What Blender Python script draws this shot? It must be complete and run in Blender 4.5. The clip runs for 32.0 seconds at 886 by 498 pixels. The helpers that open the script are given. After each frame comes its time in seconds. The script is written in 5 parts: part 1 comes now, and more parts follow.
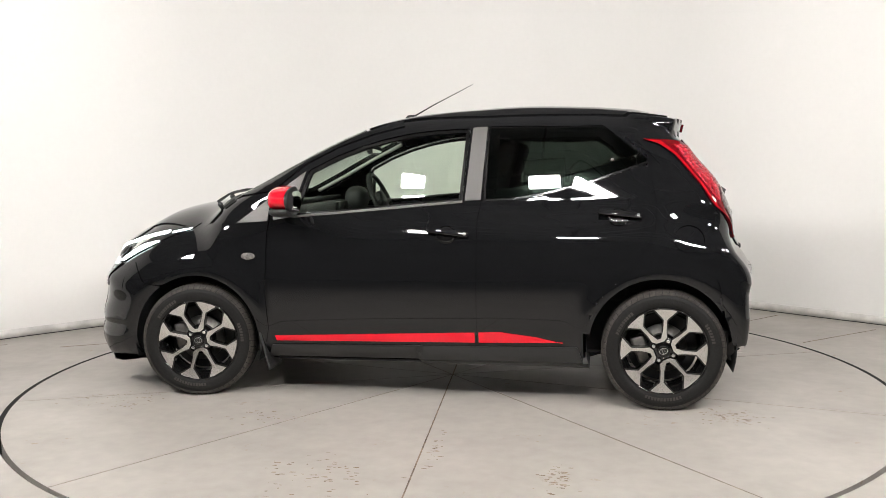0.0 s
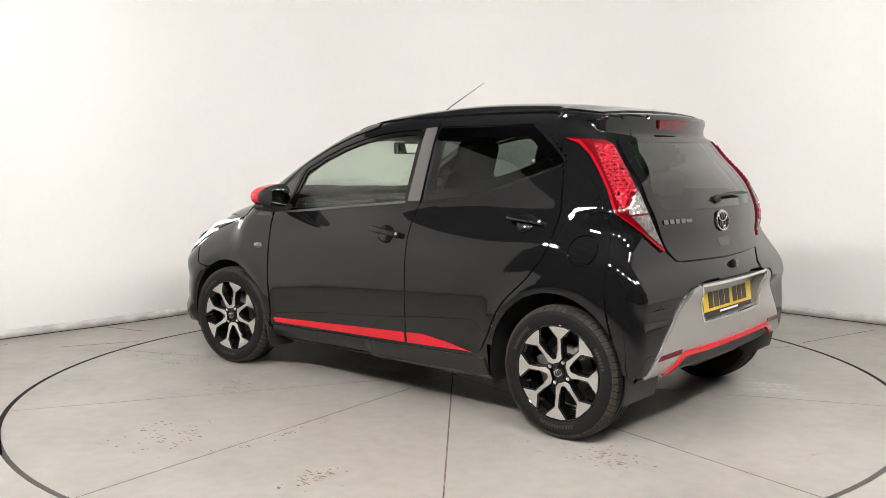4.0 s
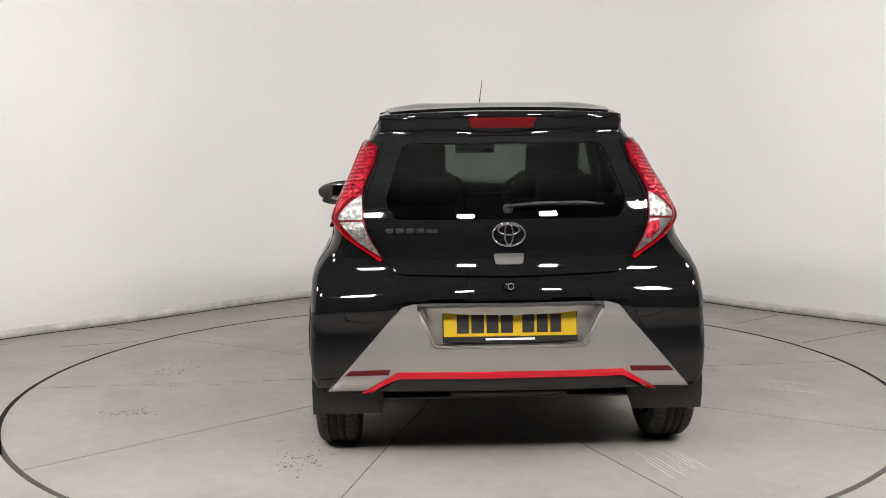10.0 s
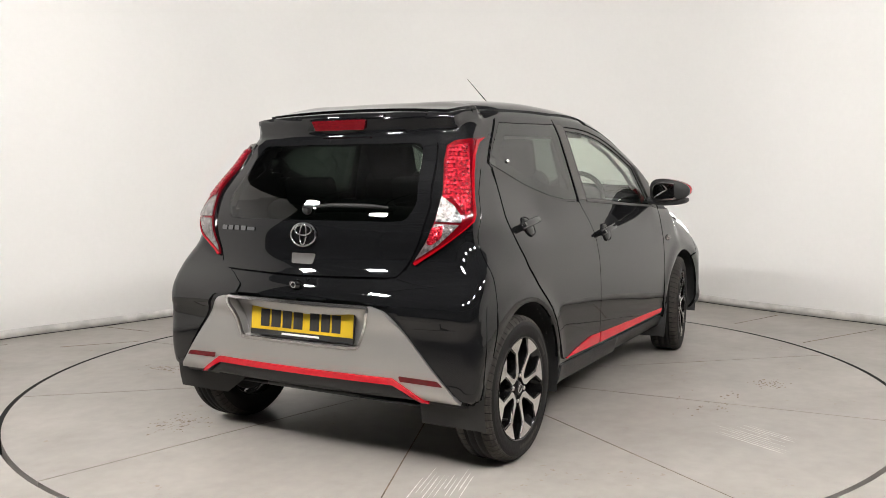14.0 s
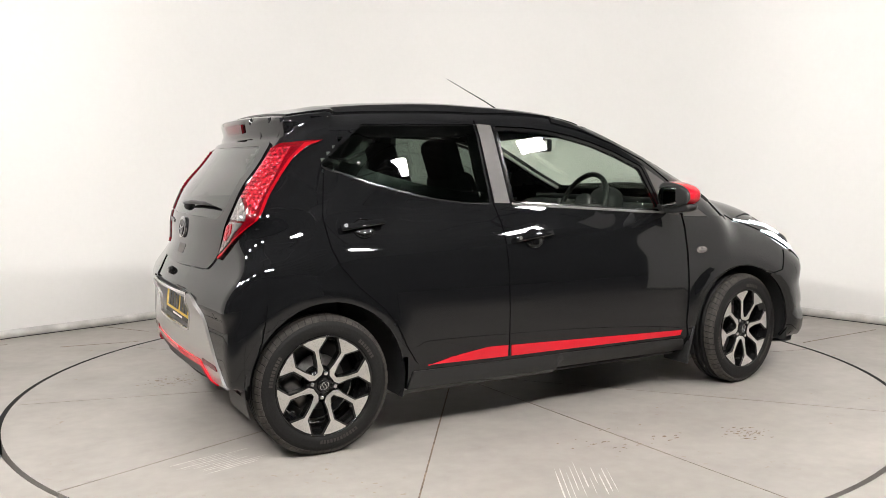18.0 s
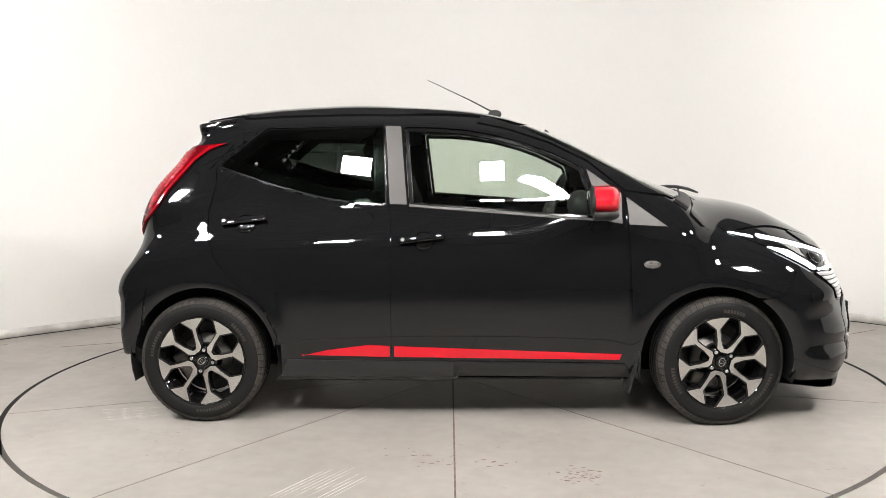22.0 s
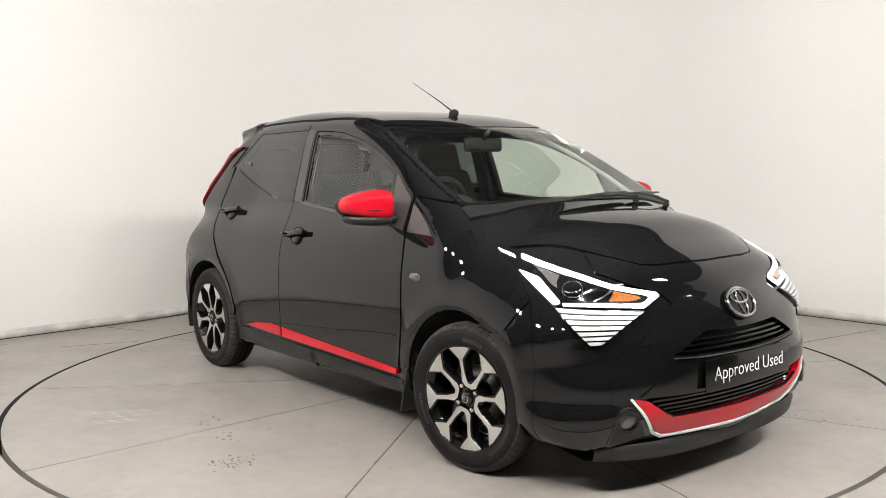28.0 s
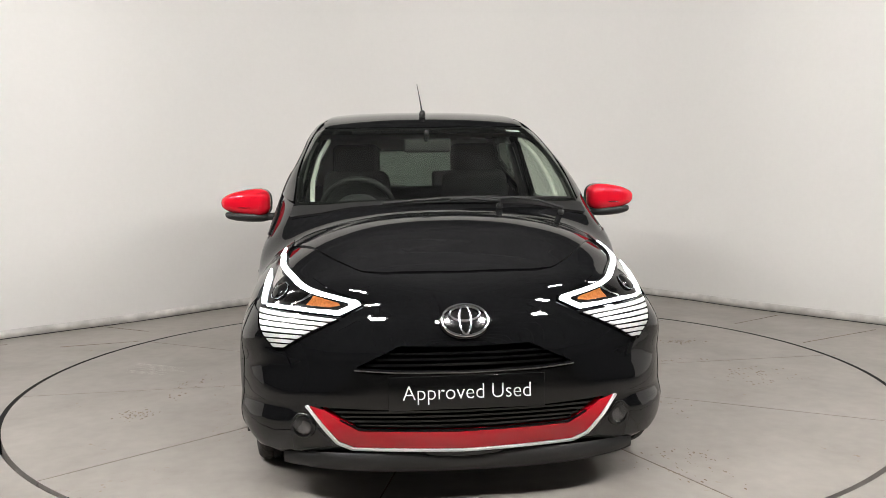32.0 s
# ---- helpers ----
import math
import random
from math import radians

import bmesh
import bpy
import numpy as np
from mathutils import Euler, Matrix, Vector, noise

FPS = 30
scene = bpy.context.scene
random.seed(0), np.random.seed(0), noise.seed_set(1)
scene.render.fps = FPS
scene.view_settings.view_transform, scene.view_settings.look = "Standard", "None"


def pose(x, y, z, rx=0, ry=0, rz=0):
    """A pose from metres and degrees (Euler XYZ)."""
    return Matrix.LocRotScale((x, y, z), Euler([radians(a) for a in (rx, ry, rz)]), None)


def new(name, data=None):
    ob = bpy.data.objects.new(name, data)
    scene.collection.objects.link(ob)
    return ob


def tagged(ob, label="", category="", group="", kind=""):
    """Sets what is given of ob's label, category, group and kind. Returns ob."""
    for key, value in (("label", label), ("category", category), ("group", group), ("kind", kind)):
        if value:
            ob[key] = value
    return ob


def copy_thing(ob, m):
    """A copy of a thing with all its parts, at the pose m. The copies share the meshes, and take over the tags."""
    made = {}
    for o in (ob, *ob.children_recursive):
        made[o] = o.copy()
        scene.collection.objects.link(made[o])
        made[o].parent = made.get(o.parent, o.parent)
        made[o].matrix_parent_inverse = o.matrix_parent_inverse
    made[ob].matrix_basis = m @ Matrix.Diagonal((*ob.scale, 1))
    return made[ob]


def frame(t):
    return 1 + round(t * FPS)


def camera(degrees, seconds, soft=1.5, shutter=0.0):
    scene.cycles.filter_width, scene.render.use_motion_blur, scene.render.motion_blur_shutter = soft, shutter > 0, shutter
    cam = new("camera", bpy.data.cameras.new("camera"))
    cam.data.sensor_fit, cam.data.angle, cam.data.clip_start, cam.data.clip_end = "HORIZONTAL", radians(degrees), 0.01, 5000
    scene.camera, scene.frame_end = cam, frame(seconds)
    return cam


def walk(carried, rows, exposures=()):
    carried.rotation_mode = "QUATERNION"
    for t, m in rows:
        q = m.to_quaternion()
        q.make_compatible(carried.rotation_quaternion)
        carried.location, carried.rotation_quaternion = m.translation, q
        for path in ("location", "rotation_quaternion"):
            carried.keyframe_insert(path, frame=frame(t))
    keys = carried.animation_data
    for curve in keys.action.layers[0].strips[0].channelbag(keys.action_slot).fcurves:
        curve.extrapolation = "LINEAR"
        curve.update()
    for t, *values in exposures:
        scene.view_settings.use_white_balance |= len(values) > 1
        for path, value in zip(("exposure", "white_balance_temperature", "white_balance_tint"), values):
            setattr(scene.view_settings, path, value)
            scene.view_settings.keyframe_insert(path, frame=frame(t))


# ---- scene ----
cam = camera(52.9, 32.0, soft=0.38)
EYE = pose(0.0, -4.886, 1.193, 90 - 5.704, 0, 0.535) @ pose(0, 0, 0, 0, 0, -0.721)
walk(cam, [(0, EYE), (32, EYE)], [(0, -0.06), (3, -0.07), (6, -0.19), (8, -0.31), (10.7, -0.40), (13, -0.29), (17, -0.06), (21.4, -0.01), (25, -0.03), (28, -0.16), (30, -0.31), (32, -0.39)])

# ---- light: a ring of floodlights over the white wall, a little grey light from the hall ----
world = bpy.data.worlds.new("hall")
scene.world = world
world.use_nodes = True
world.node_tree.nodes["Background"].inputs[0].default_value = (1.0, 0.97, 0.93, 1)
world.node_tree.nodes["Background"].inputs[1].default_value = 0.05
LAMP_GLOW = 395.0
# ---- materials ----
def material(name, colour, rough=0.5, metal=0.0, coat=0.0, grain=0.0, grain_scale=40.0, bump=0.0, spread=0.0, spread_scale=3.0, glow=0.0, clear=0.0, ior=1.5, island=0.0):
    """A plain surface with variation at two scales, and relief."""
    m = bpy.data.materials.new(name)
    m.use_nodes = True
    t = m.node_tree
    b = t.nodes["Principled BSDF"]
    rgb = (*colour, 1.0)
    b.inputs["Base Color"].default_value = rgb
    b.inputs["Roughness"].default_value = rough
    b.inputs["Metallic"].default_value = metal
    b.inputs["IOR"].default_value = ior
    b.inputs["Coat Weight"].default_value = coat
    b.inputs["Coat Roughness"].default_value = 0.02
    b.inputs["Transmission Weight"].default_value = clear
    if glow:
        b.inputs["Emission Color"].default_value = rgb
        b.inputs["Emission Strength"].default_value = glow
    if grain or spread or bump:
        co = t.nodes.new("ShaderNodeTexCoord")
        fine = t.nodes.new("ShaderNodeTexNoise")
        fine.inputs["Scale"].default_value, fine.inputs["Detail"].default_value = grain_scale, 6
        wide = t.nodes.new("ShaderNodeTexNoise")
        wide.inputs["Scale"].default_value, wide.inputs["Detail"].default_value = spread_scale, 4
        for n in (fine, wide):
            t.links.new(co.outputs["Object"], n.inputs["Vector"])
        value = None
        for n, amount in ((fine, grain), (wide, spread)):
            r = t.nodes.new("ShaderNodeMapRange")
            r.inputs[1].default_value, r.inputs[2].default_value = 0.3, 0.7
            r.inputs[3].default_value, r.inputs[4].default_value = 1 - amount, 1 + amount
            t.links.new(n.outputs["Fac"], r.inputs[0])
            if value is None:
                value = r.outputs[0]
            else:
                mul = t.nodes.new("ShaderNodeMath")
                mul.operation = "MULTIPLY"
                t.links.new(value, mul.inputs[0])
                t.links.new(r.outputs[0], mul.inputs[1])
                value = mul.outputs[0]
        sc = t.nodes.new("ShaderNodeVectorMath")
        sc.operation = "SCALE"
        sc.inputs[0].default_value = colour
        t.links.new(value, sc.inputs["Scale"])
        t.links.new(sc.outputs[0], b.inputs["Base Color"])
        if bump:
            k = t.nodes.new("ShaderNodeBump")
            k.inputs["Strength"].default_value, k.inputs["Distance"].default_value = bump, 0.01
            t.links.new(fine.outputs["Fac"], k.inputs["Height"])
            t.links.new(k.outputs[0], b.inputs["Normal"])
    return m


def tinted_glass(name, tint, gloss=0.06, rough=0.0):
    """Thin car glass: see-through with a tint, and a mirror-like gloss that grows at a glancing angle."""
    m = bpy.data.materials.new(name)
    m.use_nodes = True
    t = m.node_tree
    out = t.nodes["Material Output"]
    t.nodes.remove(t.nodes["Principled BSDF"])
    see = t.nodes.new("ShaderNodeBsdfTransparent")
    see.inputs[0].default_value = (*tint, 1)
    gl = t.nodes.new("ShaderNodeBsdfGlossy")
    gl.inputs["Color"].default_value = (1, 1, 1, 1)
    gl.inputs["Roughness"].default_value = rough
    fac = t.nodes.new("ShaderNodeLayerWeight")
    fac.inputs["Blend"].default_value = 0.5
    pw = t.nodes.new("ShaderNodeMath")
    pw.operation = "POWER"
    pw.inputs[1].default_value = 4.5
    t.links.new(fac.outputs["Facing"], pw.inputs[0])
    fr = t.nodes.new("ShaderNodeMapRange")
    fr.inputs[3].default_value, fr.inputs[4].default_value = gloss, 1.0
    t.links.new(pw.outputs[0], fr.inputs[0])
    mix = t.nodes.new("ShaderNodeMixShader")
    t.links.new(fr.outputs[0], mix.inputs[0])
    t.links.new(see.outputs[0], mix.inputs[1])
    t.links.new(gl.outputs[0], mix.inputs[2])
    t.links.new(mix.outputs[0], out.inputs["Surface"])
    return m


PAINT = material("black_paint", (0.0062, 0.0064, 0.0070), 0.03, 0.0, grain=0.15, grain_scale=900)
RED = material("red_paint", (0.55, 0.006, 0.018), 0.10, grain=0.04, grain_scale=600)
SILVER = material("silver_paint", (0.44, 0.43, 0.415), 0.34, 0.72, coat=0.6, grain=0.06, grain_scale=1500)
SATIN = material("satin_grey_trim", (0.060, 0.056, 0.053), 0.50, 0.0, grain=0.06, grain_scale=500)
PLASTIC = material("black_plastic", (0.012, 0.012, 0.012), 0.50, grain=0.2, grain_scale=800, bump=0.08)
GLOSS_BLACK = material("gloss_black_trim", (0.005, 0.005, 0.005), 0.12, grain=0.1, grain_scale=300)
RUBBER = material("tyre_rubber", (0.0065, 0.006, 0.0058), 0.66, ior=1.34, grain=0.25, grain_scale=120, spread=0.2, spread_scale=6, bump=0.15)
MACHINED = material("machined_alloy", (0.74, 0.73, 0.72), 0.20, 1.0, grain=0.05, grain_scale=300)
CHROME = material("chrome", (0.58, 0.58, 0.59), 0.08, 1.0, grain=0.03, grain_scale=80)
DARK_METAL = material("brake_steel", (0.18, 0.17, 0.16), 0.45, 1.0, grain=0.2, grain_scale=60)
CLOTH = material("seat_cloth", (0.012, 0.012, 0.013), 0.9, grain=0.3, grain_scale=120)
LINER = material("headliner_grey", (0.50, 0.49, 0.46), 0.9, grain=0.08, grain_scale=400)
DASH = material("dashboard_plastic", (0.025, 0.025, 0.026), 0.6, grain=0.2, grain_scale=120)
GLASS = tinted_glass("green_tinted_glass", (0.80, 0.87, 0.80))
DARK_GLASS = tinted_glass("privacy_glass", (0.155, 0.185, 0.165))
REAR_GLASS = tinted_glass("dark_rear_glass", (0.12, 0.15, 0.13), 0.06)
LENS = tinted_glass("clear_lens", (0.93, 0.94, 0.95))
RED_LENS = material("red_lens", (0.10, 0.001, 0.004), 0.06, grain=0.35, grain_scale=160, bump=0.06)
CLEAR_LENS = material("clear_reflector", (0.25, 0.23, 0.225), 0.12, 0.6, grain=0.55, grain_scale=60, bump=0.6)
AMBER = material("amber_lens", (0.42, 0.14, 0.04), 0.15, coat=1.0, grain=0.3, grain_scale=150)
DRL = material("headlamp_glow", (0.86, 0.95, 1.0), 0.3, glow=14.0)
YELLOW = material("yellow_plate", (0.57, 0.38, 0.012), 0.45, grain=0.04, grain_scale=200)
INK = material("plate_ink", (0.02, 0.02, 0.02), 0.5)
WHITE_INK = material("white_ink", (0.85, 0.85, 0.85), 0.5)
RED_GRID = material("faceted_red_lens", (0.40, 0.008, 0.022), 0.10, 0.55, grain=0.8, grain_scale=75, bump=1.0)
CHROME_SOFT = material("satin_chrome", (0.72, 0.71, 0.70), 0.25, 1.0, grain=0.03, grain_scale=80)
BAR = material("silver_bar_paint", (0.70, 0.70, 0.70), 0.35, 0.3, grain=0.04, grain_scale=200)
MIRROR = material("mirror_glass", (0.9, 0.9, 0.9), 0.01, 1.0)
LAMP_RED = material("red_lamp_glass", (0.28, 0.003, 0.008), 0.08, grain=0.15, grain_scale=90)
DUSTY_RUBBER = material("dusty_tread_rubber", (0.030, 0.026, 0.022), 0.8, grain=0.4, grain_scale=90, spread=0.4, spread_scale=9, bump=0.2)
DIM_CHROME = material("dim_chrome", (0.20, 0.20, 0.21), 0.22, 1.0, grain=0.05, grain_scale=80)
SATIN_DARK = material("dark_satin_trim", (0.055, 0.051, 0.048), 0.42, 0.2, grain=0.06, grain_scale=500)
# ---- the shape of the bodywork: x ahead, y to the car's left, z up, from the middle between the axles ----
def spline(xs, ys):
    """A smooth curve through a few stations (monotone cubic)."""
    xs, ys = np.array(xs, float), np.array(ys, float)
    h, d = np.diff(xs), np.diff(ys) / np.diff(xs)
    m = np.zeros(len(xs))
    m[0], m[-1] = d[0], d[-1]
    for i in range(1, len(xs) - 1):
        if d[i - 1] * d[i] > 0:
            a, b = 2 * h[i] + h[i - 1], h[i] + 2 * h[i - 1]
            m[i] = (a + b) / (a / d[i - 1] + b / d[i])

    def at(x):
        x = np.asarray(x, float)
        i = np.clip(np.searchsorted(xs, x) - 1, 0, len(h) - 1)
        s = (np.clip(x, xs[0], xs[-1]) - xs[i]) / h[i]
        y = (1 + 2 * s) * (1 - s) ** 2 * ys[i] + s * (1 - s) ** 2 * h[i] * m[i] + s * s * (3 - 2 * s) * ys[i + 1] + s * s * (s - 1) * h[i] * m[i + 1]
        return y + np.where(x < xs[0], (x - xs[0]) * m[0], 0) + np.where(x > xs[-1], (x - xs[-1]) * m[-1], 0)
    return at


def round_max(a, b, r):
    e = np.clip(r - np.abs(a - b), 0, None)
    return np.maximum(a, b) + e * e / (4 * r)


def round_min(a, b, r):
    return -round_max(-a, -b, r)


SIDE = spline([0.10, 0.20, 0.30, 0.42, 0.55, 0.70, 0.80, 0.88, 0.95, 1.05], [0.752, 0.773, 0.787, 0.796, 0.799, 0.792, 0.775, 0.757, 0.739, 0.706])
PLAN = spline([-1.75, -1.55, -1.35, -1.10, -0.60, 0.0, 0.6, 1.0, 1.3, 1.5, 1.7, 1.9], [-0.1, -0.032, -0.016, -0.018, -0.020, -0.021, -0.022, -0.024, -0.020, -0.014, -0.030, -0.108])
HOOD = spline([0.7, 1.0, 1.14, 1.29, 1.44, 1.59, 1.70, 1.80, 1.88], [1.018, 1.006, 0.994, 0.979, 0.95, 0.878, 0.815, 0.733, 0.641])
NOSE = spline([0.10, 0.18, 0.28, 0.40, 0.52, 0.60, 0.66, 0.72, 0.80, 0.95], [1.784, 1.835, 1.876, 1.894, 1.898, 1.883, 1.864, 1.828, 1.801, 1.758])
TAIL = spline([0.20, 0.32, 0.45, 0.60, 0.66, 0.70, 0.74, 0.78, 0.83, 0.90, 1.05, 1.2, 1.34, 1.50], [-1.57, -1.594, -1.609, -1.61, -1.603, -1.587, -1.561, -1.537, -1.519, -1.514, -1.458, -1.366, -1.251, -1.103])
ROOF = spline([-1.45, -1.36, -1.24, -1.09, -0.80, -0.45, -0.20, 0.05, 0.21, 0.385, 0.534, 0.684, 0.834, 0.985, 1.10, 1.25], [1.359, 1.38, 1.405, 1.429, 1.454, 1.464, 1.457, 1.437, 1.408, 1.349, 1.283, 1.207, 1.128, 1.05, 0.992, 0.912])
CABIN = spline([0.80, 0.90, 1.00, 1.15, 1.30, 1.40, 1.50], [0.765, 0.734, 0.698, 0.638, 0.575, 0.530, 0.474])
CABIN_PLAN = spline([-1.6, -1.4, -1.1, -0.8, -0.3, 0.2, 0.6, 1.0, 1.2], [-0.039, -0.023, -0.022, -0.014, 0.002, 0.012, 0.010, -0.034, -0.050])
NOSE_BOW = spline([0.15, 0.30, 0.37, 0.47, 0.55, 0.62, 0.95], [0.05, 0.08, 0.08, 0.10, 0.06, 0.0, 0.0])
NOSE_TURN = spline([0.15, 0.30, 0.37, 0.47, 0.55, 0.62, 0.95], [0.014, 0.226, 0.419, 0.424, 0.356, 0.163, 0.042])
NOSE_WEDGE = spline([0.15, 0.40, 0.55, 0.62, 0.69, 0.76, 0.85, 0.95], [0.171, 0.003, 0.112, 0.25, 0.3, 0.229, 0.181, 0.166])
TAIL_BOW = spline([0.25, 0.38, 0.50, 0.65, 0.76, 1.4], [0.107, 0.12, 0.136, 0.172, 0.209, 0.204])


# how far the skin draws in over the front and rear wings, the crown of the bonnet, the bulge of the tail lamps
SHAPE = [4.321, 22.399, -0.543, 0.138, 0.513, 0.003]


def body_field(x, y, z):
    """Below zero inside the bodywork, above zero outside; about metres near the skin."""
    a = np.abs(y)
    flare = sum(0.010 * np.exp(-((np.hypot(x - w, z - 0.284) - 0.375) / 0.05) ** 2) for w in (-1.17, 1.17))
    hip = 0.004 * np.exp(-((x + 1.2) / 0.3) ** 2 - ((z - 0.72) / 0.15) ** 2)
    flick = 0.009 * np.exp(-((x - 1.60) / 0.16) ** 2 - ((z - 0.27) / 0.09) ** 2)
    pinch = SHAPE[0] * np.clip(x - 0.9, 0, 0.9) ** 2 * np.clip(z - 0.56, 0, 0.5) ** 2 + SHAPE[1] * np.clip(-x - 1.0, 0, 0.6) ** 2 * np.clip(z - 0.74, 0, 0.3) ** 2 + SHAPE[2] * np.clip(x - 0.6, 0, 0.9) * np.clip(z - 0.62, 0, 0.5) ** 2
    lamp = SHAPE[5] * np.exp(-((x + 1.40) / 0.16) ** 2 - ((z - 1.0) / 0.13) ** 2)
    k = np.clip((z - 0.79) / 0.19, 0, 1)
    k = k * k * (3 - 2 * k)
    near = np.clip(np.minimum(x + 1.22, 0.75 - x) / 0.50, 0, 1)
    glass = 0.034 * near * near * (3 - 2 * near) * np.clip((1.30 - z) / 0.30, 0, 1)
    side = a - (SIDE(z) + PLAN(x) + flare + hip + flick - pinch) * (1 - k) - (CABIN(z) + CABIN_PLAN(x) + lamp - glass) * k
    crown = np.clip((x - 0.70) / 0.42, 0, 1)
    hood = (z - HOOD(x) + (SHAPE[3] * y * y + SHAPE[4] * a ** 4) * crown * crown * (3 - 2 * crown)) * 0.93
    nose = (x - NOSE(z) + NOSE_BOW(z) * y * y + NOSE_TURN(z) * a ** 3 + NOSE_WEDGE(z) * (np.sqrt(y * y + 0.01) - 0.1)) * 0.9
    tail = TAIL(z) - x + TAIL_BOW(z) * y * y * (1 - 0.6 * y * y)
    low = round_max(round_max(hood, nose, 0.06), tail, 0.10)
    low = round_max(low, 0.17 - z + 0.13 * np.clip((-x - 1.38) / 0.14, 0, 1) - 0.05 * np.clip(x - 1.6, 0, 1), 0.03)
    hump = 0.010 * np.exp(-((a - 0.33) / 0.11) ** 2) / (1 + np.exp((x + 0.35) / 0.08))
    roof = (z - hump - ROOF(x) + 0.075 * y * y + 0.06 * a ** 4) * 0.94
    hatch = (TAIL(z) - x + TAIL_BOW(z) * y * y) * 0.9
    top = round_max(round_max(round_max(roof, hatch, 0.11), 0.64 - z, 0.02), x - 1.20 + 0.25 * np.clip(a - 0.35, 0, 1), 0.16)
    skin_field = round_max(side, round_min(low, top, 0.11), 0.08 - 0.03 * np.clip((-x - 1.1) / 0.3, 0, 1) * np.clip((0.85 - z) / 0.1, 0, 1) + 0.06 * np.clip((0.56 - z) / 0.15, 0, 1) * (x > 0))
    lip = round_max(round_max(z - ROOF(x) + 0.075 * y * y + 0.06 * a ** 4, -1.312 + 0.28 * y * y - x + 0.25 * np.clip(1.385 - z, -0.1, 0.2), 0.014), round_max(1.300 - z - 0.05 * y * y, a - 0.515, 0.04), 0.014)
    lip = round_max(lip, x + 1.0, 0.02)
    return round_min(skin_field, lip, 0.02)


def body_normal(p):
    e = 0.002
    n = np.stack([body_field(*(p + d).T) - body_field(*(p - d).T) for d in np.eye(3) * e], 1)
    return n / np.linalg.norm(n, axis=1, keepdims=True)


def meet(start, way, reach=2.2, steps=160):
    """Where rays from outside first meet the bodywork."""
    k = np.linspace(0, reach, steps)
    p = start[:, None, :] + way[:, None, :] * k[None, :, None]
    v = body_field(p[..., 0], p[..., 1], p[..., 2])
    first = np.argmax(v < 0, 1)
    hit = (v < 0).any(1)
    lo, hi = k[np.maximum(first - 1, 0)], k[first]
    for _ in range(22):
        mid = (lo + hi) / 2
        q = start + way * mid[:, None]
        inside = body_field(*q.T) < 0
        lo, hi = np.where(inside, lo, mid), np.where(inside, mid, hi)
    return start + way * hi[:, None], hit
# ---- building kit ----
def mesh_of(name, verts, faces, mat, normals=None, smooth=True):
    me = bpy.data.meshes.new(name)
    me.from_pydata([tuple(map(float, v)) for v in verts], [], [tuple(map(int, f)) for f in faces])
    me.materials.append(mat)
    if smooth:
        me.polygons.foreach_set("use_smooth", [True] * len(me.polygons))
    if normals is not None:
        li = np.empty(len(me.loops), int)
        me.loops.foreach_get("vertex_index", li)
        me.normals_split_custom_set([tuple(map(float, normals[i])) for i in li])
    me.update()
    return me


def part(name, data, mat, parent, label=""):
    """Links a bmesh or a mesh as one object under a thing or a part."""
    if isinstance(data, bmesh.types.BMesh):
        me = bpy.data.meshes.new(name)
        data.to_mesh(me)
        data.free()
        me.materials.append(mat)
        data = me
    ob = new(name, data)
    ob.parent = parent
    if label:
        tagged(ob, label)
    return ob


def soft_box(size, at=(0, 0, 0), bevel=0.01, segs=2, turn=None, taper=None):
    """A box with rounded edges; taper scales its top in x and y."""
    bm = bmesh.new()
    bmesh.ops.create_cube(bm, size=1)
    for v in bm.verts:
        if taper and v.co.z > 0:
            v.co.x *= taper[0]
            v.co.y *= taper[1]
        v.co = Vector((v.co.x * size[0], v.co.y * size[1], v.co.z * size[2]))
    if bevel:
        bmesh.ops.bevel(bm, geom=bm.edges[:], offset=bevel, segments=segs, affect="EDGES", profile=0.5)
    m = Matrix.Translation(at) @ (turn if turn else Matrix())
    bmesh.ops.transform(bm, matrix=m, verts=bm.verts)
    for f in bm.faces:
        f.smooth = segs > 1
    return bm


def lathe(profile, segs=48, axis="y", at=(0, 0, 0), closed=False):
    """Turns a profile of (along the axis, radius) round the axis."""
    bm = bmesh.new()
    rings = []
    for i in range(segs):
        a = 2 * math.pi * i / segs
        c, s = math.cos(a), math.sin(a)
        ring = []
        for d, r in profile:
            co = {"y": (r * c, d, r * s), "x": (d, r * c, r * s), "z": (r * c, r * s, d)}[axis]
            ring.append(bm.verts.new(Vector(co) + Vector(at)))
        rings.append(ring)
    n = len(profile)
    for i in range(segs):
        a, b = rings[i], rings[(i + 1) % segs]
        for j in range(n if closed else n - 1):
            k = (j + 1) % n
            bm.faces.new((a[j], a[k], b[k], b[j]))
    bmesh.ops.remove_doubles(bm, verts=bm.verts, dist=1e-6)
    bmesh.ops.recalc_face_normals(bm, faces=bm.faces)
    for f in bm.faces:
        f.smooth = True
    return bm


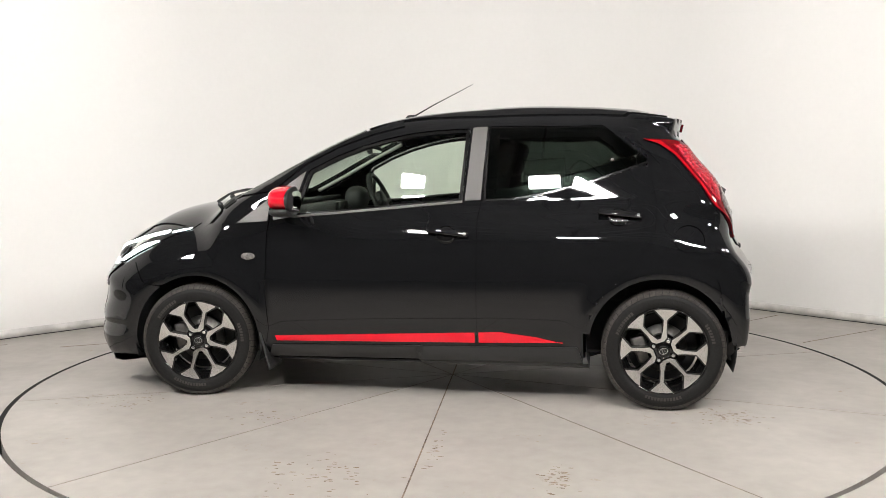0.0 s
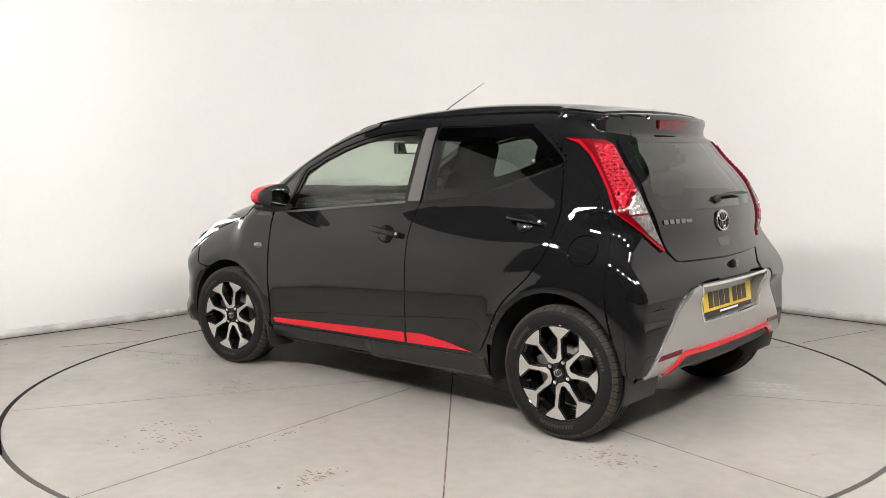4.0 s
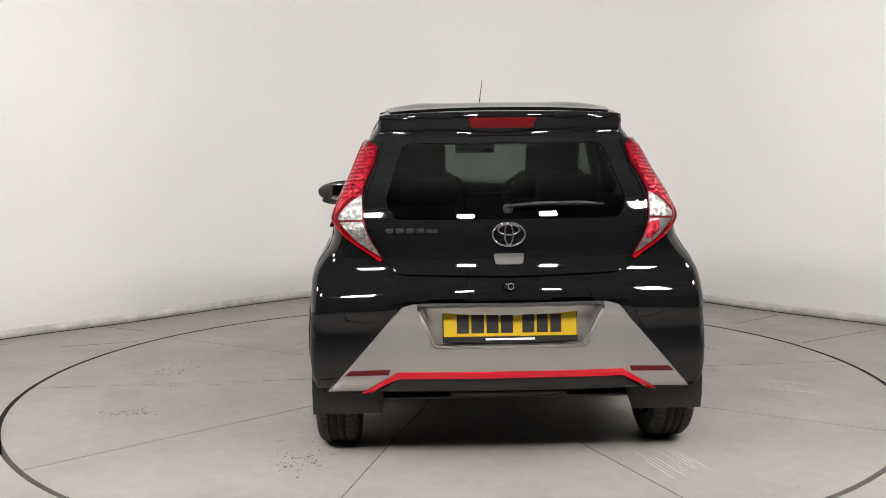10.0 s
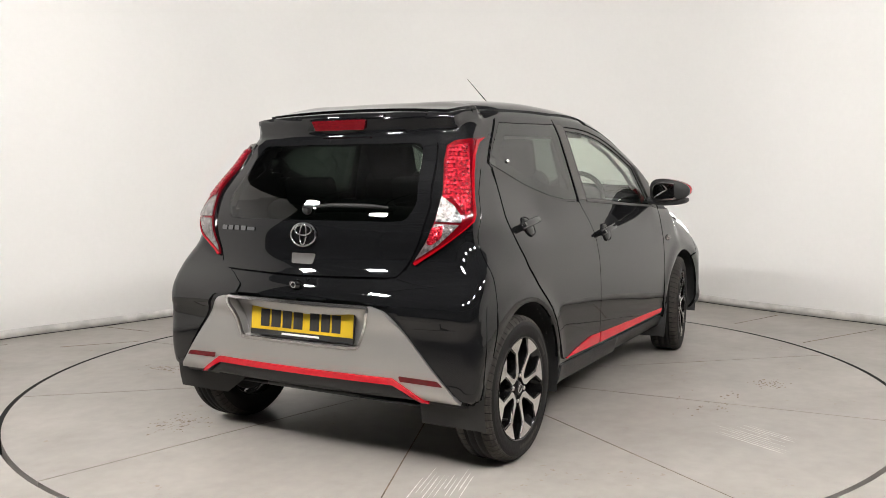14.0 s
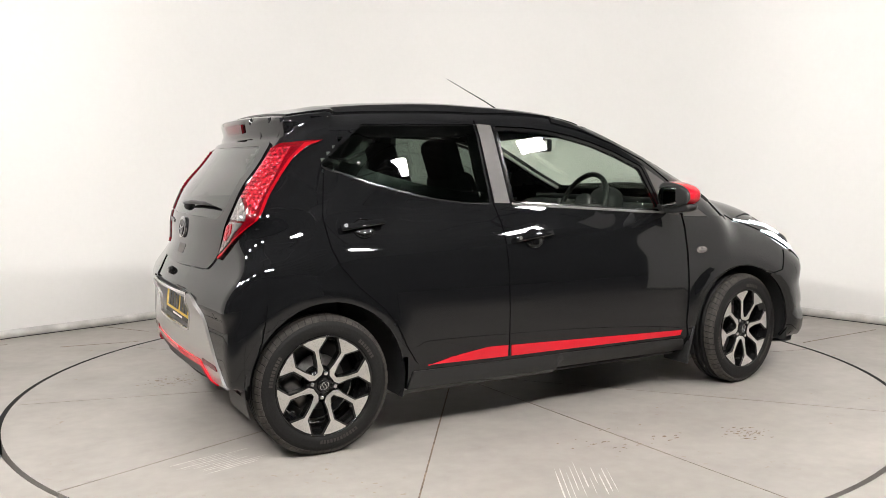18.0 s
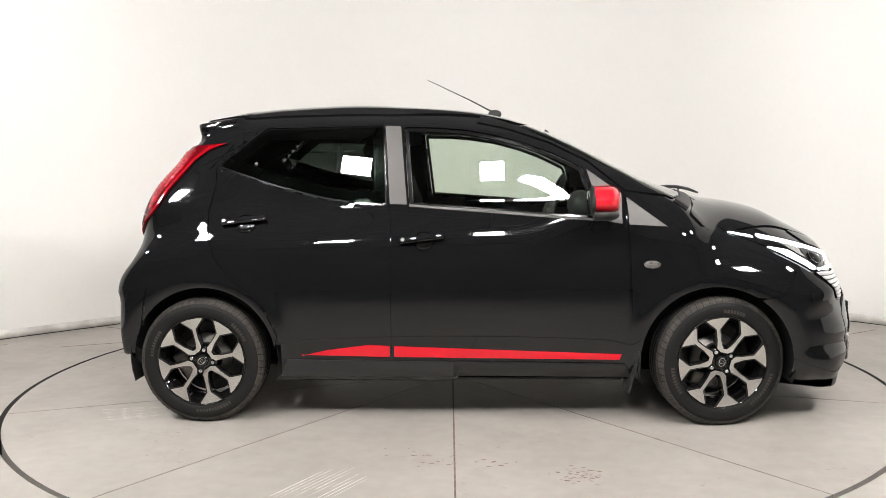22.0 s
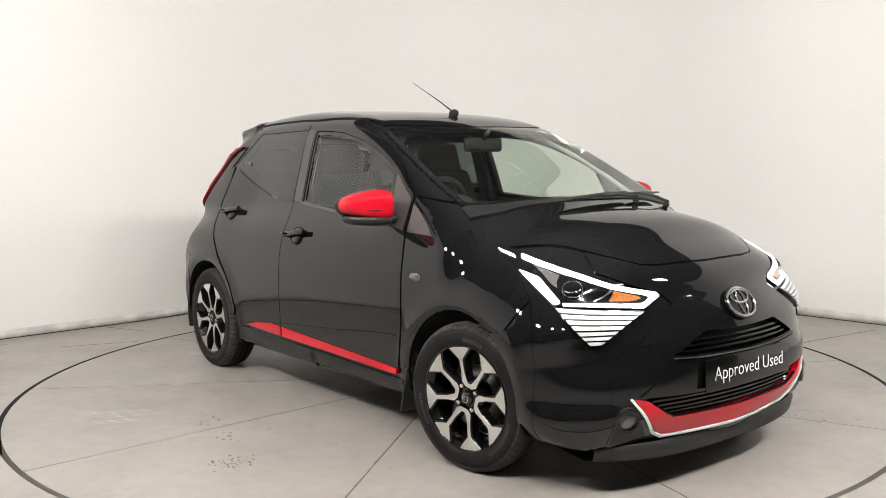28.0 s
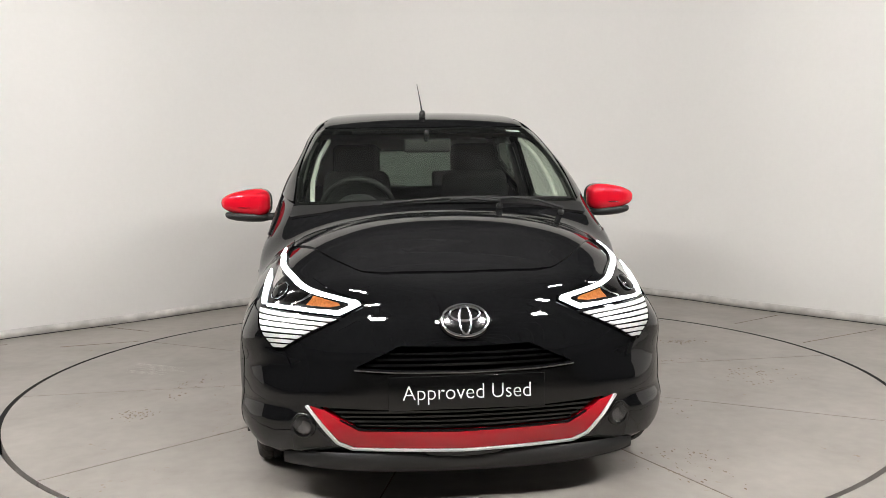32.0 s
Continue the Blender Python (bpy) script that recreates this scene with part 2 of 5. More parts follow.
def prism(outline, lo, hi, axis="y", bevel=0.0):
    """A flat shape, given in two coordinates, drawn out along the third."""
    bm = bmesh.new()
    put = {"y": lambda a, b, d: (a, d, b), "x": lambda a, b, d: (d, a, b), "z": lambda a, b, d: (a, b, d)}[axis]
    low = [bm.verts.new(put(a, b, lo)) for a, b in outline]
    high = [bm.verts.new(put(a, b, hi)) for a, b in outline]
    bm.faces.new(low)
    bm.faces.new(high)
    for i in range(len(low)):
        k = (i + 1) % len(low)
        bm.faces.new((low[i], low[k], high[k], high[i]))
    bmesh.ops.recalc_face_normals(bm, faces=bm.faces)
    if bevel:
        bmesh.ops.bevel(bm, geom=bm.edges[:], offset=bevel, segments=1, affect="EDGES")
    return bm


def tube(points, radius, segs=8, closed=False):
    """A round bar along a line of points; the radius may change along it."""
    bm = bmesh.new()
    pts = [Vector(q) for q in points]
    n, rings = len(pts), []
    for i, q in enumerate(pts):
        d = (pts[(i + 1) % n] - pts[i - 1]) if closed else (pts[min(i + 1, n - 1)] - pts[max(i - 1, 0)])
        d.normalize()
        u = d.cross(Vector((0, 0, 1)) if abs(d.z) < 0.9 else Vector((1, 0, 0))).normalized()
        w = d.cross(u)
        r = radius[i] if isinstance(radius, (list, tuple)) else radius
        rings.append([bm.verts.new(q + (u * math.cos(2 * math.pi * j / segs) + w * math.sin(2 * math.pi * j / segs)) * r) for j in range(segs)])
    for i in range(n if closed else n - 1):
        a, b = rings[i], rings[(i + 1) % n]
        for j in range(segs):
            bm.faces.new((a[j], a[(j + 1) % segs], b[(j + 1) % segs], b[j]))
    if not closed:
        bm.faces.new(rings[0])
        bm.faces.new(rings[-1])
    bmesh.ops.recalc_face_normals(bm, faces=bm.faces)
    for f in bm.faces:
        f.smooth = True
    return bm


def egg(at, radii, power=2.5, rows=14, cols=24, shape=None):
    """A rounded lump: a superellipsoid, which shape(point) may bend."""
    bm = bmesh.new()
    pw = lambda c: math.copysign(abs(c) ** (2 / power), c)
    grid = []
    for i in range(rows + 1):
        th = -math.pi / 2 + math.pi * i / rows
        line = []
        for j in range(cols):
            ph = 2 * math.pi * j / cols
            q = Vector((pw(math.cos(th)) * pw(math.cos(ph)), pw(math.cos(th)) * pw(math.sin(ph)), pw(math.sin(th))))
            if shape:
                q = Vector(shape(q))
            line.append(bm.verts.new(Vector((q.x * radii[0], q.y * radii[1], q.z * radii[2])) + Vector(at)))
        grid.append(line)
    for i in range(rows):
        for j in range(cols):
            k = (j + 1) % cols
            bm.faces.new((grid[i][j], grid[i][k], grid[i + 1][k], grid[i + 1][j]))
    bmesh.ops.remove_doubles(bm, verts=bm.verts, dist=1e-5)
    bmesh.ops.recalc_face_normals(bm, faces=bm.faces)
    for f in bm.faces:
        f.smooth = True
    return bm


# ---- panels cut from the bodywork's skin ----
def rounded(points, r=0.015, close=True):
    """An outline with its corners rounded."""
    pts = [np.array(q, float) for q in points]
    out, n = [], len(pts)
    for i in range(n):
        q, a, b = pts[i], pts[i - 1], pts[(i + 1) % n]
        la, lb = np.linalg.norm(a - q), np.linalg.norm(b - q)
        k = min(r, 0.45 * la, 0.45 * lb)
        p0, p1 = q + (a - q) / la * k, q + (b - q) / lb * k
        for s in (0.0, 0.25, 0.5, 0.75, 1.0):
            out.append((1 - s) ** 2 * p0 + 2 * s * (1 - s) * q + s * s * p1)
    return np.array(out)


def stepped(loop, step):
    """The outline in even short steps."""
    out = []
    for a, b in zip(loop, np.roll(loop, -1, 0)):
        n = max(1, int(np.ceil(np.linalg.norm(b - a) / step)))
        out += [a + (b - a) * i / n for i in range(n)]
    out = np.array(out)
    keep = np.linalg.norm(out - np.roll(out, 1, 0), axis=1) > 1e-4
    return out[keep]


def area_of(loop):
    x, y = loop.T
    return 0.5 * np.sum(x * np.roll(y, -1) - y * np.roll(x, -1))


def inset(loop, d):
    """The outline drawn in by d all round."""
    if abs(d) < 1e-9:
        return loop
    t = np.roll(loop, -1, 0) - np.roll(loop, 1, 0)
    t /= np.linalg.norm(t, axis=1, keepdims=True) + 1e-12
    n = np.stack([-t[:, 1], t[:, 0]], 1) * np.sign(area_of(loop))
    return loop + n * d


def within(pts, loop):
    x, y = pts[:, 0], pts[:, 1]
    c = np.zeros(len(pts), bool)
    for (x0, y0), (x1, y1) in zip(loop, np.roll(loop, -1, 0)):
        if y0 != y1:
            c ^= ((y0 > y) != (y1 > y)) & (x < (x1 - x0) * (y - y0) / (y1 - y0) + x0)
    return c


def far_from(pts, loop, d):
    ok = np.ones(len(pts), bool)
    for a, b in zip(loop, np.roll(loop, -1, 0)):
        e = b - a
        s = np.clip(((pts - a) @ e) / (e @ e + 1e-12), 0, 1)
        ok &= np.linalg.norm(pts - a - s[:, None] * e, axis=1) > d
    return ok


def frame_of(view, side):
    """Outward, across and upright directions for a view of the car: 'side', 'front', 'rear', 'top' or an angle in the plan."""
    if view == "top":
        return np.array([0, 0, 1.0]), np.array([1.0, 0, 0]), np.array([0, 1.0, 0])
    if view == "side":
        return np.array([0, side, 0.0]), np.array([1.0, 0, 0]), np.array([0, 0, 1.0])
    if view == "front":
        return np.array([1.0, 0, 0]), np.array([0, side, 0.0]), np.array([0, 0, 1.0])
    if view == "rear":
        return np.array([-1.0, 0, 0]), np.array([0, side, 0.0]), np.array([0, 0, 1.0])
    a = radians(view)
    return np.array([math.cos(a), side * math.sin(a), 0]), np.array([-math.sin(a), side * math.cos(a), 0]), np.array([0, 0, 1.0])


def skin(view, side, outer, holes=(), step=0.03, gap=0.0028, lift=0.0, depth=0.012):
    """Vertices, faces and normals of a piece of the skin inside an outline, with a rim that turns inward."""
    from mathutils.geometry import delaunay_2d_cdt
    out, u, w = frame_of(view, side)
    loops = [inset(stepped(np.array(outer, float), step * 0.7), gap)] + [inset(stepped(np.array(h, float), step * 0.7), -gap) for h in holes]
    lo, hi = loops[0].min(0), loops[0].max(0)
    gx, gy = np.meshgrid(np.arange(lo[0] + step / 2, hi[0], step), np.arange(lo[1] + step / 2, hi[1], step))
    gx[::2] += step * 0.37
    g = np.stack([gx.ravel(), gy.ravel()], 1)
    g = g[within(g, loops[0])]
    for h in loops[1:]:
        g = g[~within(g, h)]
    for l in loops:
        if len(g):
            g = g[far_from(g, l, step * 0.45)]
    pts, edges, base = [], [], 0
    for l in loops:
        n = len(l)
        pts += list(l)
        edges += [(base + i, base + (i + 1) % n) for i in range(n)]
        base += n
    pts += list(g)
    v2, _, tris, *_ = delaunay_2d_cdt([Vector(q) for q in pts], edges, [], 0, 1e-6)
    v2 = np.array([tuple(q) for q in v2])
    tris = np.array([f for f in tris if len(f) == 3])
    c = v2[tris].mean(1)
    ok = within(c, loops[0])
    for h in loops[1:]:
        ok &= ~within(c, h)
    tris = tris[ok]
    p, hit = meet(v2[:, :1] * u + v2[:, 1:] * w + out * (2.1 if view in ("front", "rear") else 1.7), np.repeat(-out[None], len(v2), 0))
    nor = body_normal(p)
    p = p + nor * lift
    tris = tris[hit[tris].all(1)]
    a, b, d = p[tris[:, 0]], p[tris[:, 1]], p[tris[:, 2]]
    if (np.cross(b - a, d - a) * nor[tris[:, 0]]).sum() < 0:
        tris = tris[:, ::-1]
    verts, normals, faces = list(p), list(nor), [tuple(f) for f in tris]
    if depth:
        seen = {}
        for f in faces:
            for i in range(3):
                e = (f[i], f[(i + 1) % 3])
                seen[e] = True
        rim = [e for e in seen if (e[1], e[0]) not in seen]
        top, low = {}, {}
        for i in {k for e in rim for k in e}:
            top[i], low[i] = len(verts), len(verts) + 1
            verts += [p[i], p[i] - nor[i] * depth]
            normals += [nor[i], nor[i]]
        for i, j in rim:
            side_n = np.cross(p[j] - p[i], nor[i])
            side_n /= np.linalg.norm(side_n) + 1e-9
            for k in (i, j):
                normals[top[k]] = normals[low[k]] = side_n
            faces.append((top[j], top[i], low[i], low[j]))
    return verts, faces, normals


def on_skin(view, side, a, b, lift=0.0):
    """A point of the skin, from two coordinates of a view, and its normal."""
    out, u, w = frame_of(view, side)
    q, _ = meet((a * u + b * w + out * 2.0)[None], -out[None])
    n = body_normal(q)[0]
    return q[0] + n * lift, n


def panel(name, parent, mat, view, side, outer, holes=(), r=0.015, label="", **kw):
    v, f, n = skin(view, side, rounded(outer, r), [rounded(h, r) for h in holes], **kw)
    return part(name, mesh_of(name, v, f, mat, n), mat, parent, label)


def hull(cell, sunk, keep):
    """The whole skin as one shell, sunk by a few millimetres, without the faces that keep() turns down."""
    ax = [np.arange(-1.80, 2.02, cell), np.arange(-0.95, 0.951, cell), np.arange(0.05, 1.60, cell)]
    g = np.stack(np.meshgrid(*ax, indexing="ij"), -1)
    v = body_field(g[..., 0], g[..., 1], g[..., 2]) + sunk
    ins = v < 0
    n = np.array(v.shape)
    cells = np.zeros(n - 1, int)
    for i in (0, 1):
        for j in (0, 1):
            for k in (0, 1):
                cells += ins[i:n[0] - 1 + i, j:n[1] - 1 + j, k:n[2] - 1 + k]
    mixed = (cells > 0) & (cells < 8)
    ids = -np.ones(n - 1, int)
    ids[mixed] = np.arange(mixed.sum())
    p = g[:-1, :-1, :-1][mixed] + cell / 2
    for _ in range(8):
        nn = body_normal(p)
        p = p - nn * np.clip(body_field(*p.T) + sunk, -cell, cell)[:, None]
    quads = []
    for d in range(3):
        a, b = [k for k in range(3) if k != d]
        lo = [slice(1, -1)] * 3
        lo[d] = slice(0, -1)
        hi = list(lo)
        hi[d] = slice(1, None)
        edge = ins[tuple(lo)] != ins[tuple(hi)]
        idx = np.argwhere(edge) + np.array([0 if k == d else 1 for k in range(3)])
        for q in (idx,):
            def at(da, db):
                r = q.copy()
                r[:, a] += da
                r[:, b] += db
                return ids[r[:, 0], r[:, 1], r[:, 2]]
            quads.append(np.stack([at(-1, -1), at(0, -1), at(0, 0), at(-1, 0)], 1))
    quads = np.concatenate(quads)
    quads = quads[(quads >= 0).all(1)]
    nor = body_normal(p)
    c = p[quads].mean(1)
    quads = quads[keep(c)]
    fn = np.cross(p[quads[:, 1]] - p[quads[:, 0]], p[quads[:, 2]] - p[quads[:, 0]])
    flip = (fn * nor[quads[:, 0]]).sum(1) < 0
    quads[flip] = quads[flip][:, ::-1]
    used = np.unique(quads)
    back = -np.ones(len(p), int)
    back[used] = np.arange(len(used))
    return p[used], back[quads], nor[used]


# ---- the place: hall floor, turntable, curved white wall, roof ----
def floor_material(name, tone):
    """Trowelled, painted concrete: cloudy tone, dust, scuffs and specks where the paint has gone."""
    m = material(name, tone, 0.42, grain=0.06, grain_scale=14, spread=0.09, spread_scale=1.3)
    t = m.node_tree
    b = t.nodes["Principled BSDF"]
    base = b.inputs["Base Color"].links[0].from_socket
    co = t.nodes.new("ShaderNodeTexCoord")
    fleck = t.nodes.new("ShaderNodeTexNoise")
    fleck.inputs["Scale"].default_value, fleck.inputs["Detail"].default_value = 26, 8
    patch = t.nodes.new("ShaderNodeTexNoise")
    patch.inputs["Scale"].default_value, patch.inputs["Detail"].default_value = 2.3, 3
    for n in (fleck, patch):
        t.links.new(co.outputs["Object"], n.inputs["Vector"])
    r1, r2 = t.nodes.new("ShaderNodeMapRange"), t.nodes.new("ShaderNodeMapRange")
    r1.inputs[1].default_value, r1.inputs[2].default_value = 0.63, 0.67
    r2.inputs[1].default_value, r2.inputs[2].default_value = 0.56, 0.66
    t.links.new(fleck.outputs["Fac"], r1.inputs[0])
    t.links.new(patch.outputs["Fac"], r2.inputs[0])
    mul = t.nodes.new("ShaderNodeMath")
    mul.operation = "MULTIPLY"
    t.links.new(r1.outputs[0], mul.inputs[0])
    t.links.new(r2.outputs[0], mul.inputs[1])
    mix = t.nodes.new("ShaderNodeMix")
    mix.data_type = "RGBA"
    mix.inputs["B"].default_value = (0.27, 0.215, 0.165, 1)
    t.links.new(mul.outputs[0], mix.inputs["Factor"])
    t.links.new(base, mix.inputs["A"])
    t.links.new(mix.outputs["Result"], b.inputs["Base Color"])
    rough = t.nodes.new("ShaderNodeMapRange")
    rough.inputs[1].default_value, rough.inputs[2].default_value = 0.3, 0.7
    rough.inputs[3].default_value, rough.inputs[4].default_value = 0.34, 0.52
    t.links.new(patch.outputs["Fac"], rough.inputs[0])
    t.links.new(rough.outputs[0], b.inputs["Roughness"])
    return m


CONCRETE = floor_material("painted_concrete", (0.322, 0.298, 0.270))
GAP = material("dark_gap", (0.015, 0.014, 0.013), 0.9, grain=0.3, grain_scale=50)
JOINT = material("joint_filler", (0.16, 0.118, 0.088), 0.8, grain=0.5, grain_scale=25, spread=0.35, spread_scale=5)
SCUFF = material("chalky_scuff", (0.60, 0.58, 0.55), 0.8, grain=0.15, grain_scale=40)
RUST = material("worn_paint_brown", (0.20, 0.145, 0.10), 0.8, grain=0.4, grain_scale=40)
WALL = material("white_wall_paint", (0.80, 0.785, 0.76), 0.75, grain=0.008, grain_scale=30, spread=0.012, spread_scale=0.7, bump=0.02)
SKIRT = material("scuffed_skirting", (0.62, 0.60, 0.57), 0.7, grain=0.12, grain_scale=14, spread=0.2, spread_scale=4)
STEEL_ROOF = material("grey_roof_sheet", (0.30, 0.30, 0.305), 0.5, 0.0, grain=0.1, grain_scale=20, spread=0.15)
HALL = material("dim_hall_wall", (0.085, 0.084, 0.082), 0.9, grain=0.1, grain_scale=10, spread=0.2, spread_scale=0.5)
HOUSING = material("lamp_housing", (0.03, 0.03, 0.032), 0.5, 0.5, grain=0.1, grain_scale=60)
LAMP = material("floodlight_glass", (1.0, 0.970, 0.945), 0.3, glow=LAMP_GLOW)

TABLE_R = 2.274


def ring_sheet(r0, r1, z, segs=160, outer=None):
    verts, faces = [], []
    for i in range(segs):
        a = 2 * math.pi * i / segs
        c, s = math.cos(a), math.sin(a)
        q = (r1 * c, r1 * s)
        if outer:
            k = min(outer[0] / abs(c) if abs(c) > 1e-6 else 1e9, outer[1] / abs(s) if abs(s) > 1e-6 else 1e9)
            q = (k * c, k * s)
        verts += [(r0 * c, r0 * s, z), (*q, z)]
    for i in range(segs):
        j = (i + 1) % segs
        faces.append((2 * i, 2 * i + 1, 2 * j + 1, 2 * j))
    return verts, faces


v, f = ring_sheet(TABLE_R + 0.018, 0, 0.0, 160, (11.0, 11.0))
floor = tagged(new("floor", mesh_of("floor", v, f, CONCRETE, smooth=False)), "grey painted concrete floor round the turntable", "floor", kind="structure")
v, f = ring_sheet(TABLE_R - 0.06, TABLE_R + 0.10, -0.16)
pit = tagged(new("turntable_gap", mesh_of("turntable_gap", v, f, GAP, smooth=False)), "dark round gap between floor and turntable", "gap", kind="structure")

for name, p0, p1 in (("floor_joint", (-2.62, 1.60), (-2.17, 1.37)), ("floor_joint", (-2.58, 0.86), (-2.12, 1.02)), ("floor_joint", (2.45, 1.75), (2.02, 1.42)), ("floor_joint", (-3.9, 0.4), (-2.98, 0.96)), ("floor_joint", (2.25, 0.75), (2.9, 1.15))):
    d = Vector(p1) - Vector(p0)
    bm = prism([(0, -0.005), (d.length, -0.003), (d.length, 0.003), (0, 0.005)], 0.0004, 0.0012, "z")
    bmesh.ops.transform(bm, matrix=pose(p0[0], p0[1], 0, 0, 0, math.degrees(math.atan2(d.y, d.x))), verts=bm.verts)
    part(name, bm, JOINT, floor)

# the turntable: ten sector slabs of concrete with filled joints
turntable = tagged(new("turntable"), "round concrete car turntable with ten sectors", "turntable", kind="structure")
SECTORS = 10
FIRST_JOINT = 21.5
for k in range(SECTORS):
    a0, a1 = radians(FIRST_JOINT + 36 * k), radians(FIRST_JOINT + 36 * (k + 1))
    vs, fs, n = [], [], 18
    half = 0.0036
    mid = (a0 + a1) / 2
    shift = np.array([math.cos(mid), math.sin(mid)]) * half / math.sin((a1 - a0) / 2)
    vs.append((*shift, 0.0))
    for i in range(n + 1):
        a = a0 + (a1 - a0) * i / n
        vs.append((shift[0] + (TABLE_R - 0.018) * math.cos(a), shift[1] + (TABLE_R - 0.018) * math.sin(a), 0.0))
    fs += [(0, i, i + 1) for i in range(1, n + 1)]
    m = len(vs)
    vs += [(x, y, -0.15) for x, y, _ in vs]
    loop = list(range(m))
    fs += [(loop[i], loop[i] + m, loop[(i + 1) % m] + m, loop[(i + 1) % m]) for i in range(m)]
    part("slab", mesh_of("slab", vs, fs, CONCRETE, smooth=False), CONCRETE, turntable)
    bm = prism([(0.02, -0.0065), (TABLE_R - 0.02, -0.0065), (TABLE_R - 0.02, 0.0065), (0.02, 0.0065)], -0.02, -0.0015, "z")
    bmesh.ops.rotate(bm, verts=bm.verts, matrix=Matrix.Rotation(a0, 3, "Z"))
    part("joint", bm, JOINT, turntable)


def worn_patch(at, size, count, seed, mat, name, turn=0.0, strip=False):
    """Flakes of worn paint or chalky scuffs, thin as a film, on the turntable."""
    rnd = random.Random(seed)
    bm = bmesh.new()
    for i in range(count):
        if strip:
            x, y = rnd.uniform(-0.15, 0.15) * size[0], (i / count - 0.5) * size[1]
            lx, ly = size[0] * rnd.uniform(0.5, 1.0), size[1] / count * rnd.uniform(0.15, 0.4)
        else:
            x, y = rnd.gauss(0, 0.33) * size[0], rnd.gauss(0, 0.33) * size[1]
            lx, ly = rnd.uniform(0.004, 0.03), rnd.uniform(0.003, 0.012)
        n = 9
        ring = []
        for j in range(n):
            a = 2 * math.pi * j / n
            k = rnd.uniform(0.6, 1.1)
            ring.append(bm.verts.new((x + lx / 2 * k * math.cos(a), y + ly / 2 * k * math.sin(a), 0.0012)))
        bm.faces.new(ring)
    bmesh.ops.transform(bm, matrix=pose(at[0], at[1], 0, 0, 0, turn), verts=bm.verts)
    return tagged(part(name, bm, mat, turntable), kind="stuff")


# the white wall: a smooth curve round the turntable, open towards the camera
ANCHORS = [(-4.6, -1.9), (-4.3, -0.6), (-3.75, 0.45), (-3.11, 1.14), (-2.40, 1.78), (-1.75, 2.48), (-1.14, 3.0), (-0.4, 3.45), (0.5, 3.55), (1.35, 3.15), (1.92, 2.60), (2.35, 2.05), (3.04, 1.30), (3.75, 0.55), (4.3, -0.5), (4.6, -1.9)]


def glide(pts, n):
    """A smooth line through anchors (Catmull-Rom)."""
    pts = np.array(pts, float)
    pts = np.vstack([2 * pts[0] - pts[1], pts, 2 * pts[-1] - pts[-2]])
    out = []
    for i in range(1, len(pts) - 2):
        for s in np.arange(n) / n:
            a, b, c, d = pts[i - 1:i + 3]
            out.append(0.5 * (2 * b + (c - a) * s + (2 * a - 5 * b + 4 * c - d) * s * s + (3 * b - a - 3 * c + d) * s ** 3))
    out.append(pts[-2])
    return np.array(out)


def bent_board(line, z0, z1, thick, back):
    """A board of some thickness that follows a line on the floor; back: how far its face stands behind the line."""
    t = np.gradient(line, axis=0)
    t /= np.linalg.norm(t, axis=1, keepdims=True)
    n = np.stack([-t[:, 1], t[:, 0]], 1)
    vs, fs = [], []
    for q, m in zip(line, n):
        for d, z in ((back, z0), (back, z1), (back + thick, z1), (back + thick, z0)):
            vs.append((q[0] + m[0] * d, q[1] + m[1] * d, z))
    for i in range(len(line) - 1):
        for j in range(4):
            k = (j + 1) % 4
            fs.append((4 * i + j, 4 * i + 4 + j, 4 * i + 4 + k, 4 * i + k))
    fs += [(0, 1, 2, 3), (4 * len(line) - 4, 4 * len(line) - 1, 4 * len(line) - 2, 4 * len(line) - 3)]
    return vs, fs


LINE = glide(ANCHORS, 12)
WALL_H = 3.6
v, f = bent_board(LINE, 0.055, WALL_H, 0.10, 0.0)
me = mesh_of("wall_north", v, f, WALL)
bm = bmesh.new()
bm.from_mesh(me)
bmesh.ops.recalc_face_normals(bm, faces=bm.faces)
for e in bm.edges:
    e.smooth = e.calc_face_angle(0) < 0.6
bm.to_mesh(me)
wall_north = tagged(new("wall_north", me), "smooth curved white painted studio wall", "wall", kind="structure")
v, f = bent_board(LINE, 0.004, 0.06, 0.10, -0.008)
baseboard = tagged(new("baseboard", mesh_of("baseboard", v, f, SKIRT)), "scuffed off-white skirting at the foot of the wall", "skirting", kind="structure")
v, f = bent_board(LINE, 0.0, 0.0045, 0.10, -0.009)
tagged(new("trim", mesh_of("trim", v, f, GAP)), "dark gap under the skirting", "gap", kind="structure")

# the hall beyond: plain dim walls and a ribbed steel roof
def box_wall(name, size, at, mat, label, cat="wall"):
    bm = soft_box(size, at, 0)
    me = bpy.data.meshes.new(name)
    bm.to_mesh(me)
    bm.free()
    me.materials.append(mat)
    return tagged(new(name, me), label, cat, kind="structure")


box_wall("wall_south", (22.4, 0.2, 6.0), (0, -11.1, 3.0), HALL, "dim grey hall wall")
box_wall("wall_back", (22.4, 0.2, 6.0), (0, 11.1, 3.0), HALL, "dim grey hall wall")
box_wall("wall_west", (0.2, 22.0, 6.0), (-11.1, 0, 3.0), HALL, "dim grey hall wall")
box_wall("wall_east", (0.2, 22.0, 6.0), (11.1, 0, 3.0), HALL, "dim grey hall wall")
vs, fs = [], []
prof = []
for i in range(26):
    x = -11 + i * 0.85
    prof += [(x, 5.6), (x + 0.76, 5.6), (x + 0.775, 5.555), (x + 0.835, 5.555)]
for x, z in prof:
    vs += [(11, x, z), (-11, x, z)]
